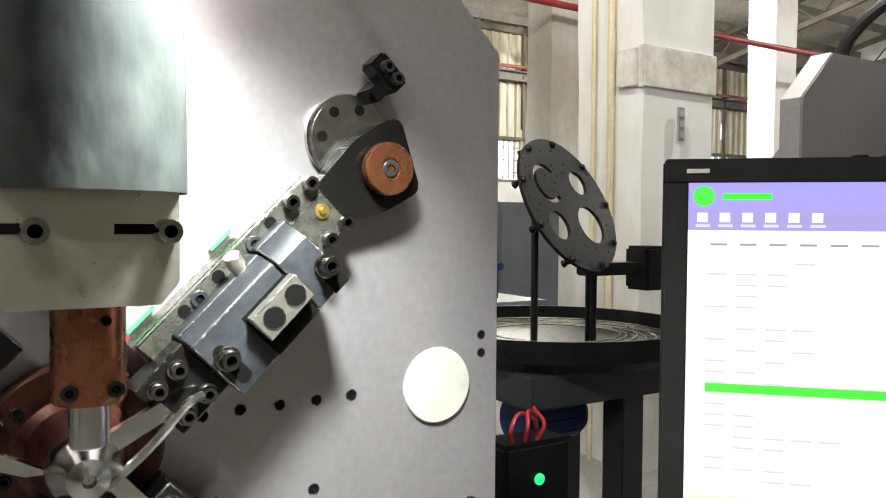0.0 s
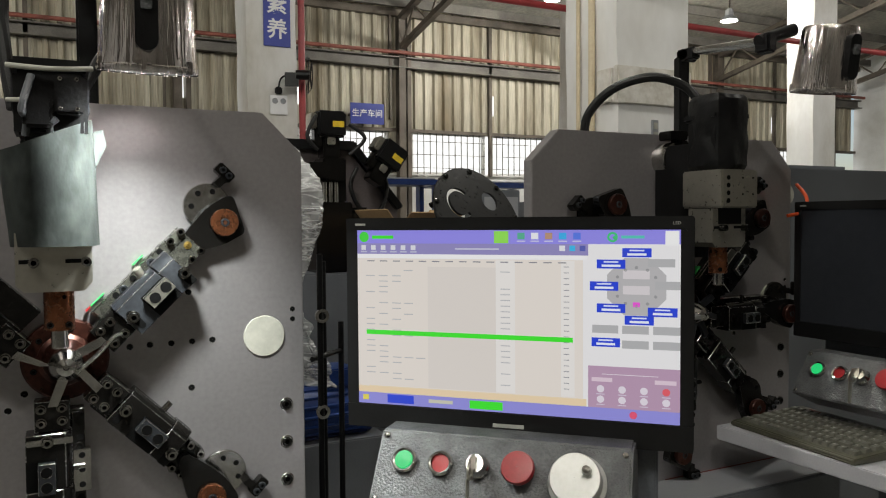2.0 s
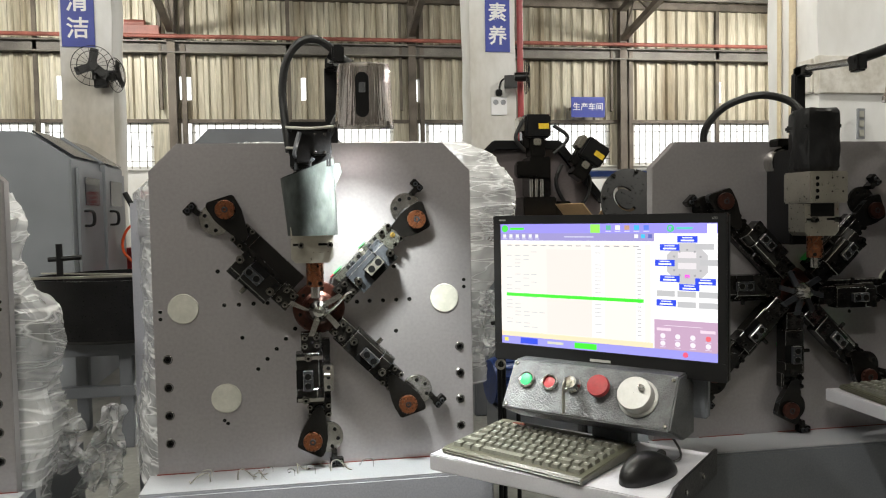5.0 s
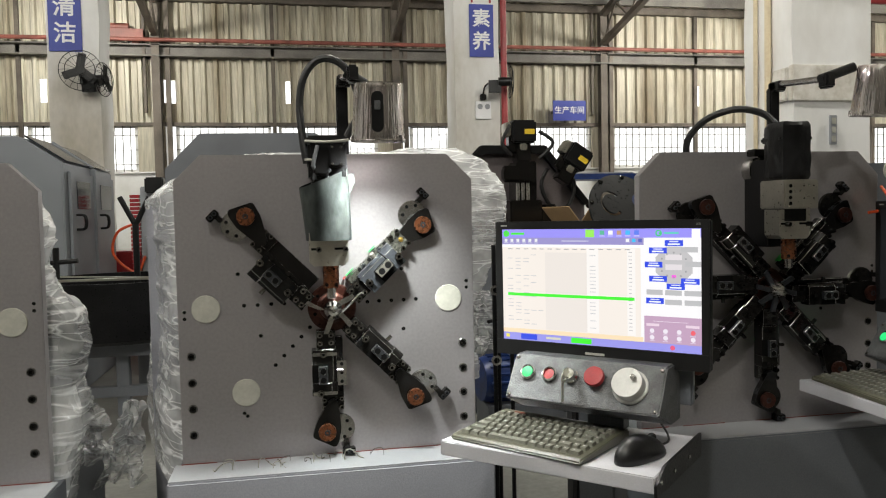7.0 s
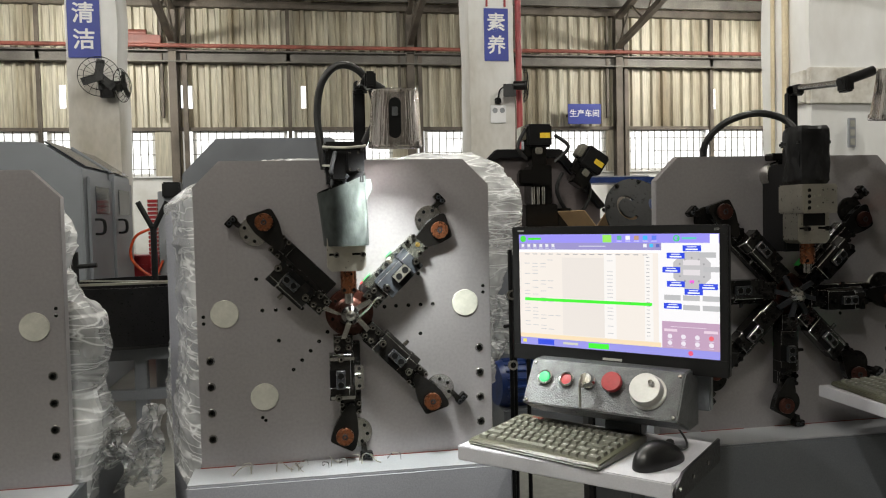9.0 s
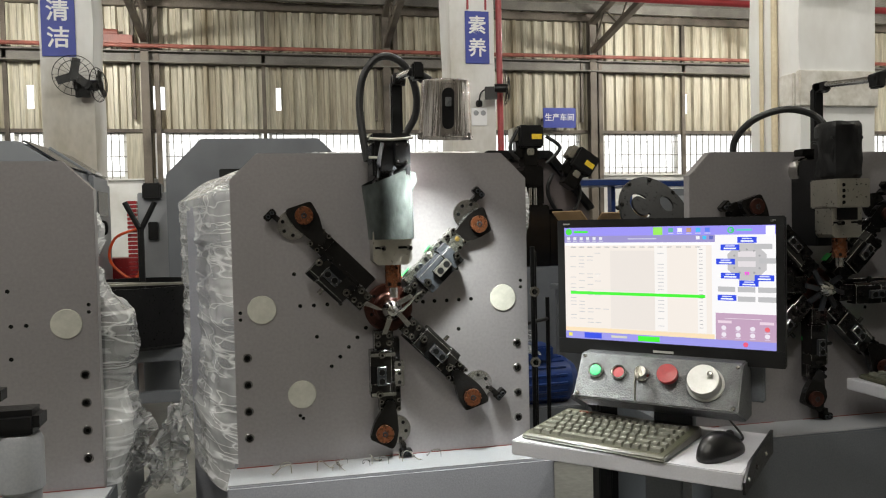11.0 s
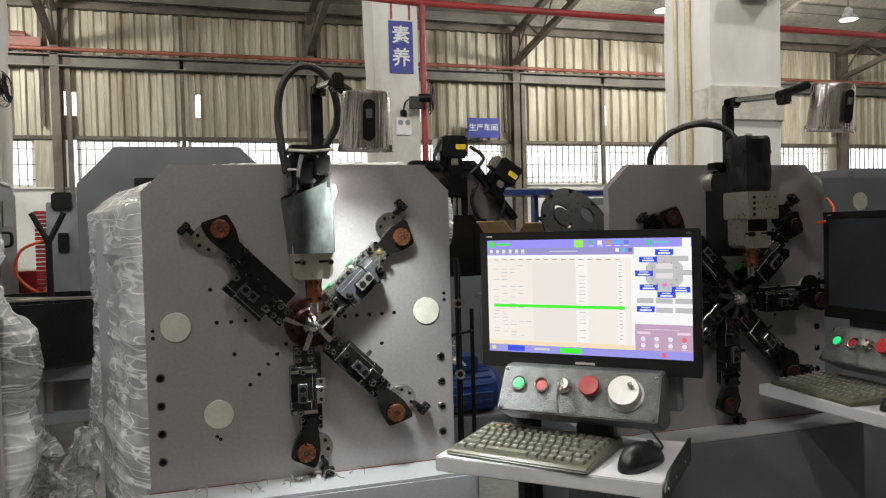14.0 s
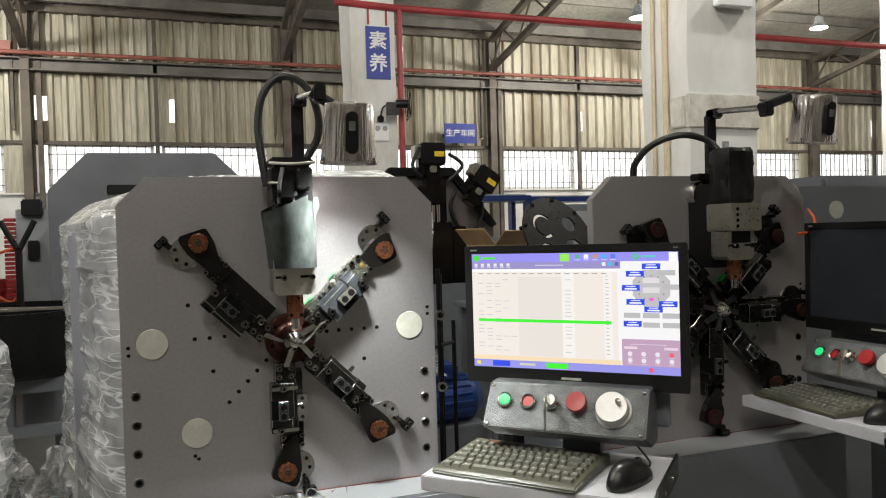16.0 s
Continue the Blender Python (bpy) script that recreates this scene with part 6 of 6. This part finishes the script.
# ---- signs, fans, sockets ----
def sign(name, words, x0, x1, z0, z1, y, size, label, stacked):
    root = thing(name, label, "sign", pose((x0 + x1) / 2, y, (z0 + z1) / 2))
    hw, hh = (x1 - x0) / 2, (z1 - z0) / 2
    part("board", boxes(((-hw, -0.012, -hh), (hw, 0.0, hh), 0.002)), BLUE, root, "blue sign board")
    up = pose(0, 0, 0, 90, 0, 0)
    if stacked:
        for k, ch in enumerate(words):
            lettering("character", ch, size, pose(0, -0.0135, hh * (0.42 - 0.86 * k)) @ up, SIGNWHITE, root, bold=0.017)
    else:
        lettering("characters", words, size, pose(0, -0.0135, 0) @ up, SIGNWHITE, root, bold=0.01)
    return root


sign("column_sign", "素养", 2.235, 2.515, 3.09, 3.68, 6.715, 0.215, "blue column sign with two white characters", True)
sign("column_sign", "清洁", -2.18, -1.86, 3.07, 3.7, 6.715, 0.225, "blue column sign with two white characters", True)
hs = sign("hall_sign", "生产车间", 4.6, 5.19, 2.87, 3.21, 10.72, 0.135, "small blue wall sign with four white characters", False)
for dx in (-0.22, 0.22):
    part("bracket", boxes(((dx - 0.015, 0.0, -0.02), (dx + 0.015, 0.3, 0.02))), BEAM, hs)
bm = bmesh.new()
for dx in (2.27, 2.48):
    box(bm, (dx - 0.01, 6.70, 3.7), (dx + 0.01, 6.72, 3.92))
setting("sign_hooks", bm, REDPIPE, "red hooks above the column sign", "hook")


def wall_fan(x, y, z, r, yaw):
    root = thing("wall_fan", "black wall fan with wire cage on the column", "fan", pose(x, y, z, 0, 0, yaw), "wall fans")
    bm = bmesh.new()
    for k in range(18):
        a = 2 * math.pi * k / 18
        tube(bm, [(0.03 * math.cos(a), -0.06, 0.03 * math.sin(a)), (r * 0.7 * math.cos(a), -0.07, r * 0.7 * math.sin(a)), (r * math.cos(a), -0.03, r * math.sin(a))], 0.0022, 5)
    for rr, yy in ((r, -0.03), (r * 0.7, -0.07)):
        tube(bm, [(rr * math.cos(2 * math.pi * k / 16), yy, rr * math.sin(2 * math.pi * k / 16)) for k in range(17)], 0.004, 6)
    part("cage", bm, BLACK, root, "black wire cage")
    for k in range(3):
        b = boxes(((0.02, -0.045, -0.035), (r * 0.86, -0.038, 0.045), 0.003))
        bmesh.ops.transform(b, matrix=pose(0, 0, 0, 0, 120 * k + 40, 0), verts=b.verts)
        part("blade", b, BLACK, root)
    part("motor", rods(((0, -0.06, 0), (0, 0.09, 0), 0.05)), BLACK, root)
    part("bracket", boxes(((-0.02, 0.06, -0.12), (0.02, 0.2, 0.02), 0.004)), BLACK, root)


wall_fan(-1.84, 6.52, 2.84, 0.2, 8)
wall_fan(-1.66, 6.56, 2.76, 0.17, 75)
wall_fan(2.6, 6.5, 2.78, 0.19, 78)
fl = thing("socket_panel", "white wall socket panel with black plug", "socket", pose(2.38, 6.71, 2.5))
part("panel", boxes(((-0.09, -0.018, -0.11), (0.09, 0.0, 0.09), 0.004)), SIGNWHITE, fl)
for dx in (-0.04, 0.045):
    part("outlet", quick(ring, (dx, -0.018, 0.03), (0, -1, 0), [(0.03, 0), (0.03, 0.004), (0.024, 0.004), (0.022, 0.001), (0.0003, 0.001)], 20), LIGHTGREY, fl)
part("black_plug", boxes(((-0.04, -0.05, 0.1), (0.03, -0.001, 0.17), 0.01)), BLACK, fl)
part("plug_lead", quick(tube, [(-0.005, -0.03, 0.165), (0.02, -0.05, 0.26), (0.1, -0.1, 0.3), (0.16, -0.13, 0.29)], 0.009), BLACK, fl, "black plug lead")
fl = thing("socket_panel", "pale three-gang socket strip on the thick column", "socket", pose(3.335, 2.152, 1.762))
part("panel", boxes(((-0.024, -0.014, -0.085), (0.024, 0.0, 0.085), 0.003)), LIGHTGREY, fl)
for dz in (-0.052, 0.0, 0.052):
    part("outlet", boxes(((-0.015, -0.018, dz - 0.018), (0.015, -0.0142, dz + 0.018), 0.002)), PLUG, fl)

tro = thing("hoist_trolley", "rust red hoist trolley resting on the wall beam", "hoist", pose(-2.3, YB - 0.13, 4.05))
part("frame", boxes(((-0.38, -0.1, 0.085), (0.32, 0.08, 0.22), 0.006)), RUST, tro)
part("drum", rods(((-0.2, 0.0, 0.26), (0.1, 0.0, 0.26), 0.06)), RUST, tro)
part("foot", boxes(((-0.3, -0.06, 0.0), (-0.2, 0.06, 0.086)), ((0.15, -0.06, 0.0), (0.25, 0.06, 0.086))), RUST, tro)

# ---- small things ----
bent = random.Random(12)
for k in range(14):
    x = 0.06 + 0.33 * bent.random() if k > 2 else 0.3 + 0.06 * k
    y = -0.02 - 0.07 * bent.random()
    a = bent.random() * 180
    bm = bmesh.new()
    tube(bm, [(-0.014, 0, 0.0014), (-0.012, 0.001, 0.014), (0.0, 0.008, 0.0135), (0.012, 0.002, 0.0014), (0.016, -0.006, 0.0014)], 0.0009, 6)
    ob = new("wire_clip", mesh_of("wire_clip", bm, WIRESTEEL if k < 5 else SATIN))
    ob.matrix_basis = pose(x, y, 0.7507, 0, 0, a) @ Matrix.Scale(0.9 + 0.6 * bent.random(), 4)
    tagged(ob, "small bent wire clip on the machine ledge", "wire clip", "wire clips")
hose = new("floor_cable", mesh_of("floor_cable", quick(tube, [(-0.6, 1.0, 0.012), (-0.3, 0.75, 0.012), (-0.05, 0.7, 0.012), (0.1, 0.9, 0.012)], 0.011), RUBBER))
tagged(hose, "black cable lying on the concrete floor", "cable")
bm = bmesh.new()
prism(bm, [(-0.05, 0.0), (0.05, 0.0), (0.05, 0.02), (-0.05, 0.02)], -0.05, 0.05)
st = thing("stand_post", "pale grey stand tube with a black clamp head", "stand", pose(-0.325, -0.5, 0))
part("foot", bm, GREY, st)
part("tube", quick(ring, (0, 0, 0), (0, 0, 1), [(0.0004, 0.02), (0.028, 0.02), (0.028, 0.9), (0.033, 0.905), (0.033, 0.98), (0.028, 0.99), (0.0004, 0.99)], 28), LIGHTGREY, st, "pale plastic tube")
bm = bmesh.new()
box(bm, (-0.1, -0.03, 0.992), (0.034, 0.03, 1.03), 0.01)
box(bm, (-0.14, -0.028, 1.03), (-0.02, 0.028, 1.075), 0.014)
part("clamp_head", bm, BLACK, st, "black clamp head")
